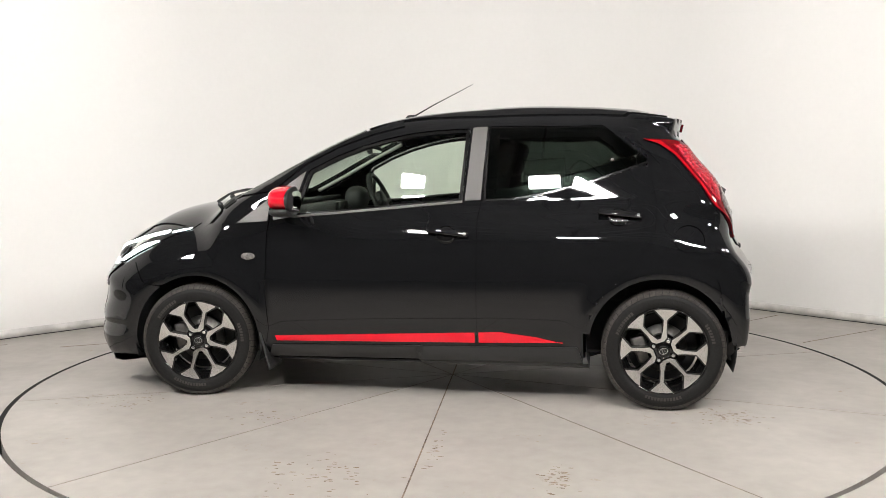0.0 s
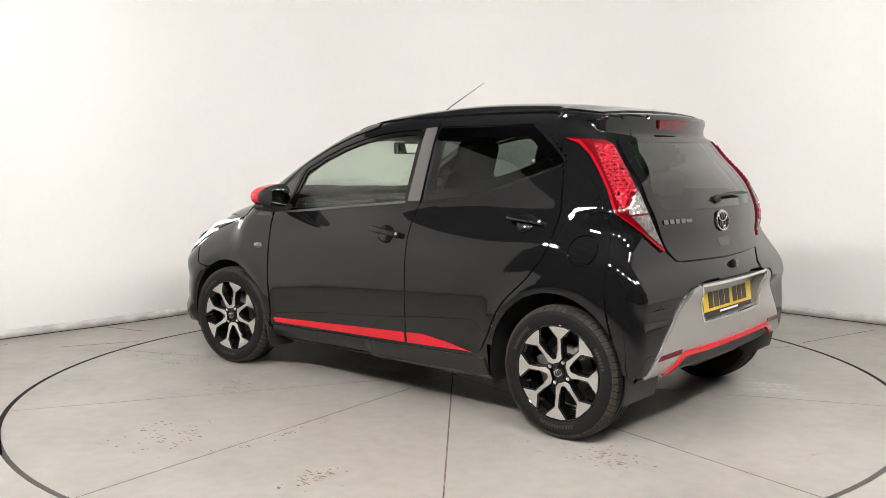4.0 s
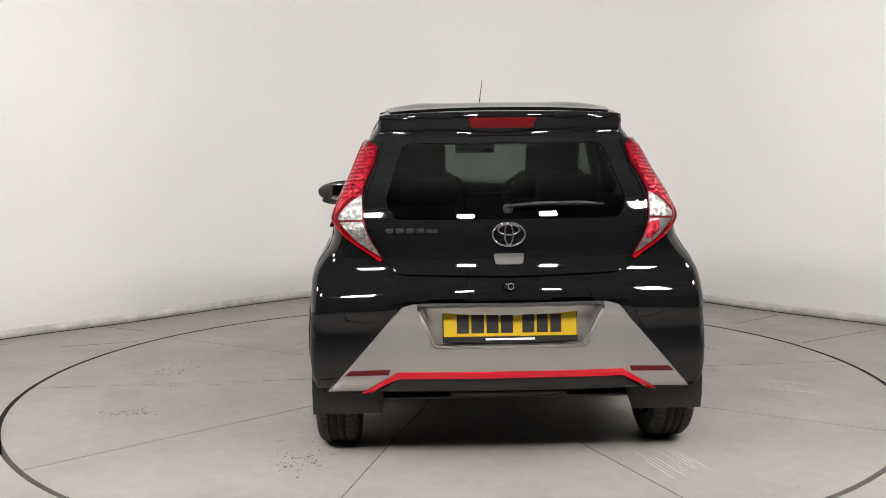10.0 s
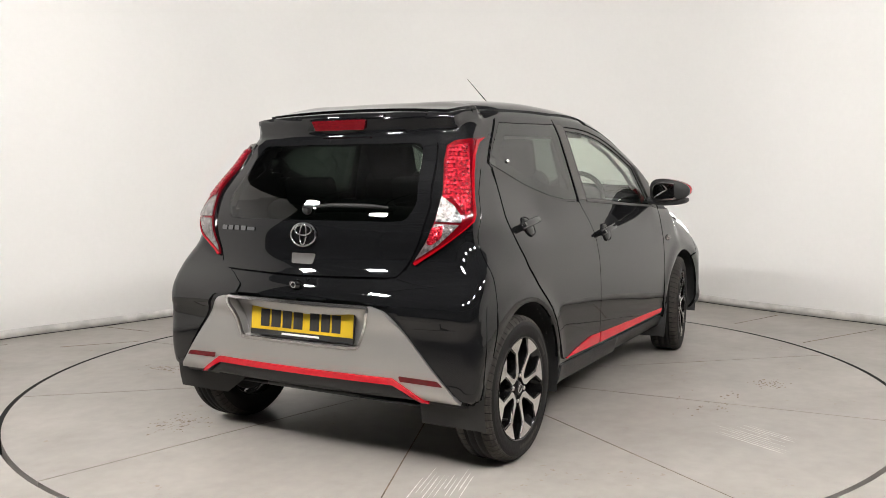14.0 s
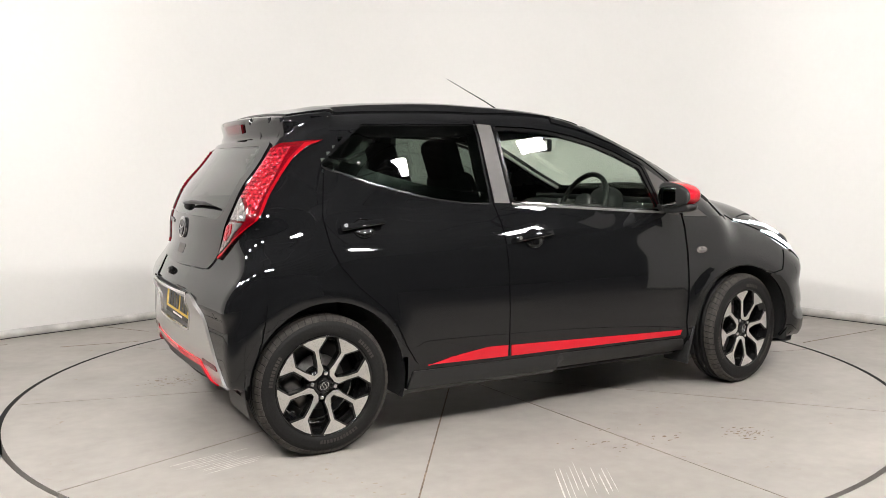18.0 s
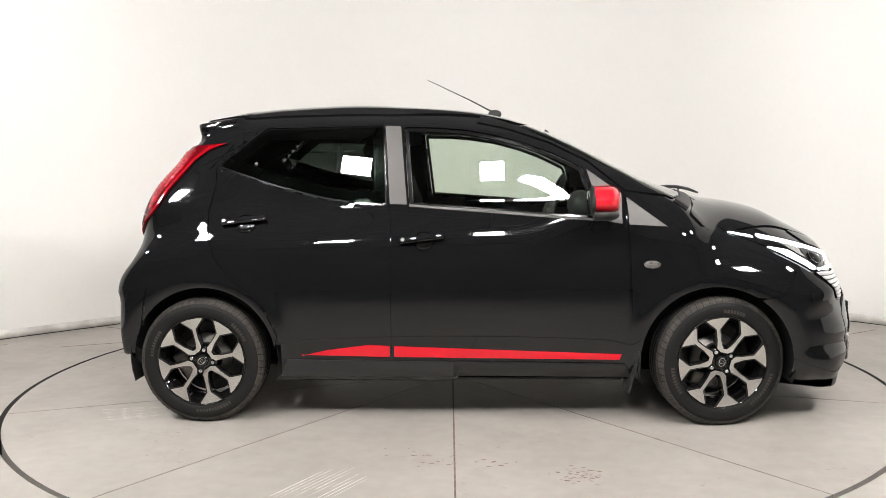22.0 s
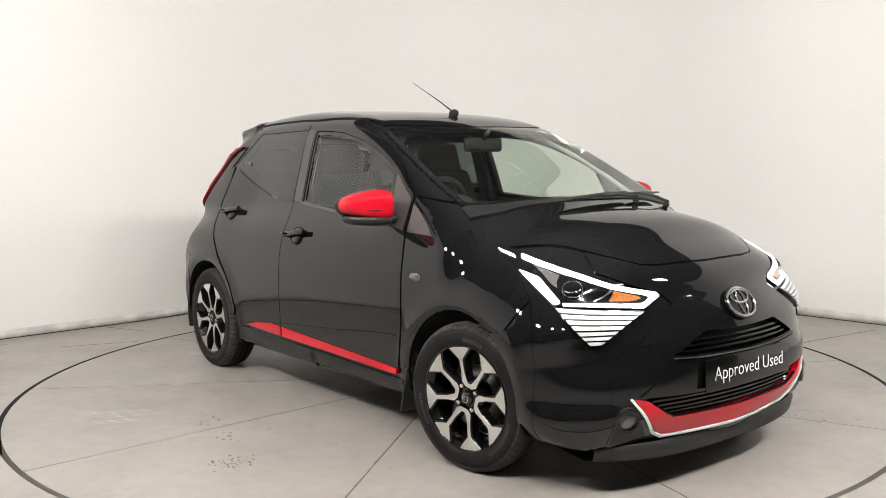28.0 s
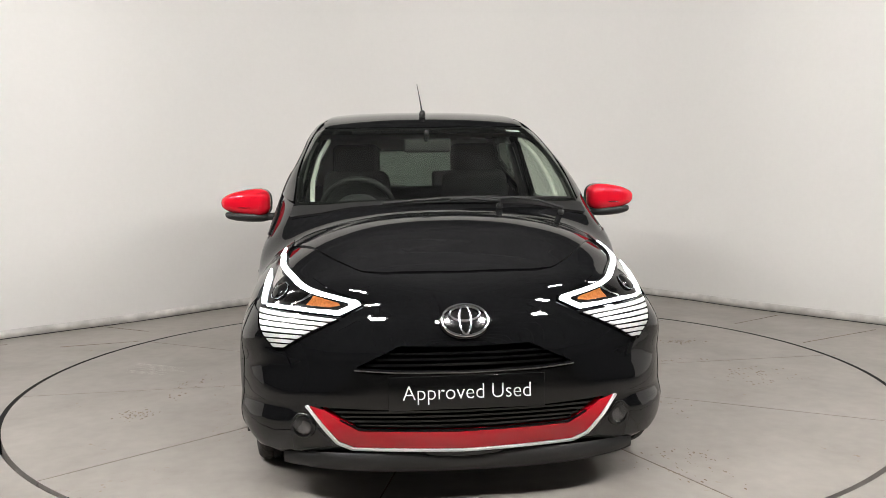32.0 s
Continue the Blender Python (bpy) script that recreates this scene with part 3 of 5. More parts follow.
fs = [(2 * i, 2 * i + 1, 2 * i + 3, 2 * i + 2) for i in range(len(prof) - 1)]
ceiling = tagged(new("ceiling", mesh_of("ceiling", vs, fs, STEEL_ROOF, smooth=False)), "grey ribbed steel roof of the hall", "ceiling", kind="structure")

# floodlights: a ring of them, tilted down to the turntable, each on its bracket
LAMP_TILT = 28


def floodlight():
    lamp = tagged(new("floodlight"), "rectangular white floodlight hung over the turntable", "floodlight", group="ring of floodlights")
    part("housing", soft_box((0.34, 0.06, 0.26), (0, 0.035, 0), 0.012), HOUSING, lamp)
    part("lamp_glass", soft_box((0.28, 0.008, 0.20), (0, -0.002, 0), 0.002, 1), LAMP, lamp, "glowing white glass")
    part("bracket", tube([(-0.19, 0.04, 0), (-0.19, 0.04, 0.3), (0.19, 0.04, 0.3), (0.19, 0.04, 0)], 0.012, 6), HOUSING, lamp)
    rod = part("hanger", tube([(0, -0.106, 0.284), (0, -0.106, 2.46)], 0.014, 6), HOUSING, lamp)
    rod.matrix_basis = pose(0, 0, 0, -LAMP_TILT, 0, 0)
    return lamp


LAMP_R, LAMP_Z = 3.9, 3.1
first = floodlight()
spots = [-91 + 20 * k for k in range(-3, 4)]
for k, a in enumerate(spots):
    x, y = LAMP_R * math.cos(radians(a)), LAMP_R * math.sin(radians(a))
    m = pose(x, y, LAMP_Z, 0, 0, a - 90) @ pose(0, 0, 0, LAMP_TILT, 0, 0)
    if k == 0:
        first.matrix_basis = m
    else:
        copy_thing(first, m)
# ---- the car ----
car = tagged(new("car"), "small black five-door hatchback with red trim on a turntable", "car")
ARCH = ((1.155, 0.295), (-1.150, 0.300))
ARCH_R = 0.328

FRONT_WINDOW = [(-0.235, 1.345), (-0.079, 1.340), (0.049, 1.328), (0.177, 1.303), (0.305, 1.268), (0.433, 1.220), (0.575, 1.150), (0.645, 0.922), (0.433, 0.935), (0.175, 0.957), (-0.205, 0.988)]
REAR_WINDOW = [(-0.335, 1.352), (-0.74, 1.347), (-0.885, 1.350), (-1.02, 1.246), (-1.10, 1.178), (-0.976, 1.136), (-0.85, 1.093), (-0.698, 1.052), (-0.596, 1.027), (-0.442, 1.005), (-0.318, 0.998)]
FRONT_DOOR = [(-0.287, 0.302), (-0.287, 0.905), (-0.303, 0.993), (-0.331, 1.384), (-0.05, 1.378), (0.10, 1.360), (0.25, 1.325), (0.43, 1.263), (0.60, 1.178), (0.757, 1.045), (0.757, 0.941), (0.768, 0.84), (0.779, 0.535), (0.762, 0.381), (0.737, 0.304), (0.709, 0.286)]
REAR_DOOR = [(-0.287, 0.302), (-0.287, 0.905), (-0.300, 0.988), (-0.442, 0.997), (-0.596, 1.019), (-0.698, 1.044), (-0.85, 1.084), (-0.976, 1.127), (-1.092, 1.166), (-1.107, 1.091), (-1.130, 0.967), (-1.117, 0.842), (-1.085, 0.766), (-1.012, 0.677), (-0.896, 0.573), (-0.848, 0.509), (-0.801, 0.406), (-0.752, 0.328), (-0.702, 0.305)]
SCREEN = [(1.088, 0.0), (1.072, 0.25), (1.040, 0.45), (0.985, 0.605), (0.80, 0.605), (0.55, 0.578), (0.31, 0.532), (0.355, 0.35), (0.385, 0.0)]
SCREEN = SCREEN + [(x, -y) for x, y in SCREEN[::-1][1:-1]]
HATCH_GLASS = [(0.0, 1.285), (0.458, 1.279), (0.496, 1.152), (0.527, 1.024), (0.508, 0.899), (0.460, 0.795), (0.432, 0.755), (0.0, 0.747)]
HATCH_GLASS = HATCH_GLASS + [(-y, z) for y, z in HATCH_GLASS[::-1][1:-1]]
HATCH_VIEW = [(0.405, 1.258), (0.475, 1.03), (0.44, 0.962), (-0.44, 0.962), (-0.475, 1.03), (-0.405, 1.258)]


HALF_UPPER = [(-0.1, 0.574), (0.22, 0.576), (0.37, 0.504), (0.24, 0.499), (-0.1, 0.494)]
HALF_LOWER = [(-0.1, 0.362), (0.26, 0.362), (0.494, 0.368), (0.42, 0.319), (0.36, 0.288), (-0.1, 0.283)]
HALF_RECESS = [(-0.1, 0.642), (0.350, 0.643), (0.288, 0.488), (-0.1, 0.486)]


def grow(outline, d):
    return inset(stepped(rounded(outline, 0.02), 0.03), -d)


def openings(c):
    """True where the shell stays: not behind glass, wheels or grilles."""
    x, y, z = c.T
    a = np.abs(y)
    side = np.stack([x, z], 1)
    gone = np.zeros(len(c), bool)
    high = a > 0.45
    for w in (FRONT_WINDOW, REAR_WINDOW):
        gone |= within(side, grow(w, 0.012)) & high
    gone |= within(np.stack([x, y], 1), grow(SCREEN, 0.0)) & (z > 0.95)
    gone |= within(np.stack([y, z], 1), grow(HATCH_VIEW, 0.010)) & (x < -1.2)
    for (ax, az) in ARCH:
        gone |= (np.hypot(x - ax, z - az) < ARCH_R + 0.02) & (a > 0.52)
    mouth = np.stack([a, z], 1)
    for g in (HALF_UPPER, HALF_LOWER, HALF_RECESS):
        gone |= within(mouth, grow(g, 0.022)) & ((x > 1.6) if g is not HALF_RECESS else (x < -1.4))
    # open underneath: a tray closes the floor
    gone |= (z < 0.186) & (a < 0.70) & (x < 1.62)
    gone |= (x < -1.34) & (x > -1.565) & (z < 0.335) & (a < 0.68)
    return ~gone


v, f, n = hull(0.03, 0.007, openings)
part("body", mesh_of("body", v, f, PAINT, n), PAINT, car, "gloss black car body")
# matt tray under the floor
tray = part("undertray", soft_box((1.50, 1.40, 0.012), (0.0, 0, 0.196), 0.004), PLASTIC, car, "matt black undertray")
part("tray_front", soft_box((0.86, 1.04, 0.012), (1.19, 0, 0.192), 0.004), PLASTIC, tray)
part("tray_rear", soft_box((0.62, 1.04, 0.012), (-1.07, 0, 0.225), 0.004), PLASTIC, tray)
part("tray_tail", soft_box((0.16, 1.16, 0.012), (-1.44, 0, 0.335), 0.004), PLASTIC, tray)
# inner lining: dark below the windows, grey headliner above
v, f, n = hull(0.024, 0.045, lambda c: openings(c) & (c[:, 2] > 1.0))
part("headliner", mesh_of("headliner", v, f, LINER, -n), LINER, car, "light grey headliner and pillar trim")
v, f, n = hull(0.024, 0.05, lambda c: openings(c) & (c[:, 2] <= 1.03) & (c[:, 0] < 1.1))
part("inner_trim", mesh_of("inner_trim", v, f, DASH, -n), DASH, car, "dark inner trim")
def border(outline, d):
    return inset(stepped(rounded(outline, 0.015), 0.02), d)


def both(half, axis=1):
    """A whole outline from its half on the car's left (first and last points on the middle line)."""
    other = [((-a, b) if axis == 0 else (a, -b)) for a, b in half[::-1]]
    return half + [q for q in other if abs(q[axis]) > 1e-6]


FUEL = [(-1.280 + 0.068 * math.cos(a), 0.812 + 0.062 * math.sin(a)) for a in np.linspace(0, 2 * math.pi, 20, endpoint=False)]
for s in (1, -1):
    door = panel("front_door", car, PAINT, "side", s, FRONT_DOOR, [FRONT_WINDOW])
    panel("door_glass", door, GLASS, "side", s, FRONT_WINDOW, lift=-0.008, depth=0, gap=0)
    panel("window_seal", door, GLOSS_BLACK, "side", s, border(FRONT_WINDOW, 0.001), [border(FRONT_WINDOW, 0.016)], r=0.004, lift=-0.004, gap=0, depth=0.02)
    panel("waist_trim", door, SATIN, "side", s, [(-0.208, 0.994), (0.175, 0.963), (0.433, 0.941), (0.648, 0.925), (0.650, 0.915), (0.433, 0.930), (0.175, 0.951), (-0.208, 0.983)], lift=0.004, r=0.002, gap=0, depth=0.01, label="slim bright trim below the window")
    panel("pillar_cover", door, SATIN, "side", s, [(-0.326, 1.357), (-0.249, 1.353), (-0.216, 0.990), (-0.300, 0.994)], lift=0.003, r=0.006, label="matt grey pillar cover")
    panel("mirror_sail", door, SATIN_DARK, "side", s, [(0.590, 1.150), (0.748, 1.035), (0.748, 0.899), (0.655, 0.916)], lift=0.003, r=0.008, label="matt grey triangle behind the mirror")
    rear = panel("rear_door", car, PAINT, "side", s, REAR_DOOR)
    panel("window_frame", rear, PAINT, "side", s, [(-0.335, 1.386), (-0.60, 1.386), (-0.895, 1.374), (-1.02, 1.266), (-1.105, 1.185), (-1.10, 1.176), (-1.02, 1.246), (-0.885, 1.350), (-0.74, 1.349), (-0.335, 1.354)], r=0.006)
    panel("door_glass", rear, DARK_GLASS, "side", s, REAR_WINDOW, lift=-0.002, depth=0, gap=0.001, label="dark privacy glass")
    panel("window_seal", rear, GLOSS_BLACK, "side", s, border(REAR_WINDOW, -0.008), [border(REAR_WINDOW, 0.050)], r=0.004, lift=-0.004, gap=0, depth=0.012)
    arc = lambda i, a0, a1, r: [(ARCH[i][0] + r * math.cos(radians(a)), ARCH[i][1] + r * math.sin(radians(a))) for a in np.linspace(a0, a1, 16)]
    fender = [(0.770, 1.028), (0.954, 0.895), (1.10, 0.885), (1.22, 0.870), (1.36, 0.815), (1.50, 0.70), (1.43, 0.585)] + arc(0, 59, 190, ARCH_R) + [(0.795, 0.24), (0.77, 0.36), (0.785, 0.53), (0.775, 0.84), (0.763, 0.94)]
    panel("front_fender", car, PAINT, "side", s, fender, r=0.004)
    panel("bumper_corner", car, PAINT, "side", s, [(1.505, 0.692), (1.55, 0.62), (1.57, 0.50), (1.57, 0.20)] + arc(0, -15, 56, ARCH_R)[::1] + [(1.437, 0.588)], r=0.004)
    panel("bumper_turn", car, PAINT, 45, s, [(-0.555, 0.50), (-0.555, 0.62), (-0.55, 0.680), (-0.625, 0.664), (-0.749, 0.545), (-0.793, 0.545), (-0.835, 0.47), (-0.835, 0.20), (-0.555, 0.20)], r=0.004, gap=0.0004, lift=-0.0016, step=0.02)
    panel("fender_corner", car, SATIN_DARK, "side", s, [(0.766, 1.022), (0.950, 0.885), (0.774, 0.896)], lift=0.004, r=0.006, label="matt grey triangle in front of the door")
    quarter = arc(1, 8, 150, ARCH_R) + [(-1.40, 0.66), (-1.405, 0.80), (-1.37, 0.93), (-1.29, 1.07), (-1.20, 1.16), (-1.115, 1.172), (-1.112, 1.09), (-1.137, 0.967), (-1.124, 0.842), (-1.092, 0.762), (-1.018, 0.671), (-0.902, 0.568), (-0.854, 0.505), (-0.807, 0.40)]
    qp = panel("quarter_panel", car, PAINT, "side", s, quarter, [FUEL] if s > 0 else [], r=0.004)
    if s > 0:
        panel("fuel_flap", qp, PAINT, "side", s, FUEL, r=0.004, lift=0.001)
    panel("rear_pillar", car, PAINT, 135, s, [(0.34, 1.285), (0.54, 1.278), (0.59, 1.15), (0.63, 1.02), (0.68, 0.89), (0.745, 0.785), (0.85, 0.738), (0.92, 0.70), (0.92, 0.662), (0.815, 0.650), (0.72, 0.50), (0.655, 0.39), (0.60, 0.315), (0.51, 0.318), (0.49, 0.45), (0.46, 0.55), (0.43, 0.66), (0.44, 0.80), (0.44, 0.93), (0.42, 1.07), (0.38, 1.18)], r=0.01, lift=-0.0016, gap=0, step=0.025)
    panel("rear_bumper_corner", car, PAINT, "side", s, arc(1, 153, 176, ARCH_R)[::-1] + [(-1.405, 0.655), (-1.47, 0.66), (-1.50, 0.45), (-1.50, 0.325)], r=0.004)
    panel("sill", car, PLASTIC, "side", s, [(-0.80, 0.215), (0.79, 0.205), (0.76, 0.276), (0.70, 0.278), (-0.70, 0.296), (-0.77, 0.30)], r=0.01, label="black sill under the doors")
    panel("sill_stripe", rear, RED, "side", s, [(-0.703, 0.316), (-0.574, 0.345), (-0.397, 0.367), (-0.293, 0.363), (-0.293, 0.307)], lift=0.005, r=0.004, label="red stripe")
    panel("sill_stripe", door, RED, "side", s, [(-0.279, 0.362), (0.745, 0.326), (0.733, 0.296), (-0.279, 0.307)], lift=0.005, r=0.004, label="red stripe")

panel("windscreen", car, GLASS, "top", 1, SCREEN, depth=0, gap=0, lift=0.001, r=0.05)
panel("windscreen_band", car, GLOSS_BLACK, "top", 1, border(SCREEN, -0.004), [border(SCREEN, 0.022)], lift=-0.002, r=0.01, gap=0, depth=0.02, label="black edge band of the windscreen")
BONNET = both([(1.715, 0.0), (1.708, 0.14), (1.698, 0.26), (1.678, 0.335), (1.655, 0.365), (1.575, 0.435), (1.50, 0.49), (1.40, 0.54), (1.29, 0.595), (1.13, 0.662), (1.06, 0.645), (1.10, 0.50), (1.125, 0.25), (1.135, 0.0)])
panel("bonnet", car, PAINT, "top", 1, BONNET, r=0.02, gap=0.0014, step=0.025)
panel("roof", car, PAINT, "top", 1, both([(0.372, 0.0), (0.345, 0.33), (0.30, 0.50), (-0.30, 0.515), (-1.0, 0.485), (-1.20, 0.46), (-1.22, 0.0)]), r=0.02)
tail = panel("tailgate", car, PAINT, "rear", 1, HATCH_GLASS, [HATCH_VIEW], r=0.03, lift=0.004, gap=0.0008, label="gloss black tailgate")
panel("rear_glass", tail, REAR_GLASS, "rear", 1, HATCH_VIEW, r=0.03, lift=0.0036, depth=0, gap=0, label="dark privacy glass")

# front end
UPPER = both([(0.0, 0.574), (0.22, 0.576), (0.37, 0.504), (0.24, 0.499), (0.0, 0.494)], 0)
LOWER = both([(0.0, 0.362), (0.26, 0.362), (0.494, 0.368), (0.42, 0.319), (0.36, 0.288), (0.0, 0.283)], 0)
bumper = panel("front_bumper", car, PAINT, "front", 1, both([(0.0, 0.800), (0.25, 0.797), (0.34, 0.806), (0.42, 0.833), (0.48, 0.853), (0.52, 0.79), (0.44, 0.746), (0.33, 0.712), (0.30, 0.675), (0.385, 0.632), (0.50, 0.545), (0.565, 0.52), (0.60, 0.47), (0.60, 0.20), (0.45, 0.175), (0.0, 0.17)], 0), [UPPER, LOWER], r=0.01, gap=0.0006, label="gloss black front bumper")
for name, hole in (("upper_grille", UPPER), ("lower_grille", LOWER)):
    g = panel(name, bumper, PLASTIC, "front", 1, border(hole, -0.02), r=0.006, lift=-0.055, depth=0, gap=0, label="black grille")
rows = [(z, 0.235 + (0.575 - z) * 1.7) for z in (0.513, 0.533, 0.553)] + [(z, 0.36 + (z - 0.287) * 1.5) for z in (0.297, 0.314, 0.331, 0.348)]
for z, half in rows:
    panel("grille_slat", bumper, GLOSS_BLACK, "front", 1, [(-half, z - 0.004), (half, z - 0.004), (half, z + 0.004), (-half, z + 0.004)], r=0.001, lift=-0.014, depth=0.025, gap=0)
mid = panel("plate_bar", bumper, GLOSS_BLACK, "front", 1, both([(0.0, 0.485), (0.257, 0.486), (0.375, 0.492), (0.51, 0.374), (0.26, 0.367), (0.0, 0.367)], 0), r=0.006, lift=0.006, depth=0.02, label="black bar behind the front plate")
panel("bar_edge", mid, SATIN, "front", 1, both([(0.0, 0.492), (0.25, 0.494), (0.375, 0.500), (0.372, 0.491), (0.25, 0.486), (0.0, 0.485)], 0), r=0.002, lift=0.009, depth=0.012)
panel("red_lip", bumper, RED, "front", 1, both([(0.0, 0.279), (0.36, 0.284), (0.42, 0.318), (0.475, 0.357), (0.527, 0.370), (0.478, 0.308), (0.428, 0.245), (0.378, 0.221), (0.0, 0.216)], 0), r=0.008, lift=0.003, depth=0.03, gap=0, label="red painted lip")
panel("lip_line", bumper, WHITE_INK, "front", 1, both([(0.0, 0.214), (0.380, 0.218), (0.430, 0.240), (0.532, 0.372), (0.541, 0.369), (0.438, 0.235), (0.385, 0.2095), (0.0, 0.2055)], 0), r=0.003, lift=0.007, depth=0.03, gap=0, label="bright silver edge line")
for s in (1, -1):
    pocket = panel("fog_pocket", bumper, PLASTIC, "front", s, [(0.545, 0.350), (0.447, 0.222), (0.590, 0.195), (0.595, 0.30)], r=0.01, lift=0.001)
    fx = float(meet(np.array([[2.5, s * 0.55, 0.30]]), np.array([[-1.0, 0, 0]]))[0][0, 0]) - 0.003
    fog = part("fog_lamp", lathe([(0.0, 0.0), (0.0, 0.030), (0.006, 0.036), (0.007, 0.041), (0.001, 0.046), (-0.03, 0.046)], 28, "x", (0, 0, 0)), GLOSS_BLACK, bumper, "round fog lamp")
    fog.matrix_basis = pose(fx, s * 0.550, 0.300, 0, 0, 25 * s)
    part("fog_glass", egg((0.003, 0, 0), (0.007, 0.035, 0.035), 2, 8, 20), LENS, fog)
    part("fog_reflector", egg((0, 0, 0), (0.005, 0.031, 0.031), 2, 8, 16), DIM_CHROME, fog)

    lamp = panel("headlamp", car, GLOSS_BLACK, 45, s, [(-0.413, 0.884), (-0.514, 0.846), (-0.70, 0.797), (-0.831, 0.756), (-0.99, 0.722), (-1.006, 0.702), (-0.952, 0.662), (-0.632, 0.684), (-0.502, 0.792), (-0.421, 0.850)], r=0.006, lift=0.003, step=0.02, label="wedge-shaped headlamp with lit running light")
    panel("headlamp_glow", lamp, DRL, 45, s, [(-0.514, 0.841), (-0.699, 0.787), (-0.831, 0.748), (-0.985, 0.715), (-0.999, 0.701), (-0.962, 0.697), (-0.956, 0.707), (-0.83, 0.735), (-0.699, 0.773), (-0.514, 0.827)], r=0.004, lift=0.008, step=0.015, gap=0, depth=0.006, label="lit white upper light strip")
    panel("headlamp_glow", lamp, DRL, 45, s, [(-0.999, 0.701), (-0.944, 0.666), (-0.769, 0.679), (-0.664, 0.684), (-0.660, 0.691), (-0.77, 0.689), (-0.856, 0.682), (-0.935, 0.680), (-0.964, 0.697)], r=0.003, lift=0.008, step=0.015, gap=0, depth=0.006, label="lit white lower light strip")
    panel("light_tip", lamp, DRL, 45, s, [(-0.424, 0.853), (-0.488, 0.836), (-0.492, 0.828), (-0.432, 0.846)], r=0.002, lift=0.007, step=0.015, gap=0, depth=0.004)
    # outer wedge is chrome, no lamp: its bright reflection is put in as glow
    panel("headlamp_glow", lamp, DRL, 45, s, [(-0.506, 0.790), (-0.580, 0.770), (-0.603, 0.746), (-0.654, 0.694), (-0.634, 0.686)], r=0.006, lift=0.007, step=0.015, gap=0, depth=0.006, label="glowing white wedge in place of bright outer chrome")
    panel("lamp_chrome", lamp, CHROME_SOFT, 45, s, [(-0.547, 0.816), (-0.652, 0.778), (-0.640, 0.756), (-0.644, 0.738), (-0.619, 0.753), (-0.585, 0.789)], r=0.005, lift=0.005, step=0.015, gap=0, depth=0.004, label="bright reflector wedge")
    panel("lamp_bowl", lamp, GLOSS_BLACK, 45, s, [(-0.659, 0.772), (-0.696, 0.778), (-0.82, 0.739), (-0.820, 0.725), (-0.763, 0.694), (-0.678, 0.696), (-0.650, 0.727), (-0.646, 0.754)], r=0.014, lift=0.005, step=0.015, gap=0, depth=0.004, label="dark bowl round the projector")
    q, n = on_skin(45, s, -0.695, 0.734)
    lens_eye = part("projector", egg((0, 0, 0), (0.014, 0.034, 0.034), 2, 12, 24), GLOSS_BLACK, lamp, "round projector lens")
    lens_eye.matrix_basis = Matrix.Translation(q + n * 0.004) @ Vector(n).to_track_quat("X", "Z").to_matrix().to_4x4()
    part("projector_ring", tube([(0.004, 0.035 * math.cos(t), 0.035 * math.sin(t)) for t in np.linspace(0, 2 * math.pi, 28, endpoint=False)], 0.0022, 6, True), DIM_CHROME, lens_eye)
    panel("bowl_edge", lamp, CHROME_SOFT, 45, s, [(-0.826, 0.735), (-0.832, 0.728), (-0.800, 0.708), (-0.765, 0.692), (-0.764, 0.697), (-0.797, 0.712)], r=0.002, lift=0.008, step=0.015, gap=0, depth=0.003)
    panel("indicator", lamp, AMBER, 45, s, [(-0.836, 0.729), (-0.925, 0.706), (-0.933, 0.697), (-0.897, 0.690), (-0.818, 0.695), (-0.832, 0.717)], r=0.004, lift=0.006, step=0.015, gap=0, depth=0.004, label="amber indicator")
    grid = panel("lamp_grid", lamp, GLOSS_BLACK, 45, s, [(-0.628, 0.682), (-0.952, 0.656), (-0.785, 0.550), (-0.748, 0.550)], r=0.006, lift=0.003, step=0.02)
    for k in range(7):
        z1 = 0.676 - k * 0.0176
        z0 = z1 - 0.0118
        across = lambda z: (-0.636 - (0.677 - z) * 0.98, -0.942 + (0.677 - z) * 1.28)
        tilt = lambda q, z: (q, z - (-0.634 - q) * 0.075 * (z - 0.550) / 0.127)
        a, b = across(z1), across(z0)
        if b[0] - b[1] > 0.012:
            panel("silver_bar", grid, BAR, 45, s, [tilt(a[0], z1), tilt(a[1], z1), tilt(b[1], z0), tilt(b[0], z0)], r=0.001, lift=0.009, step=0.03, gap=0, depth=0.006)

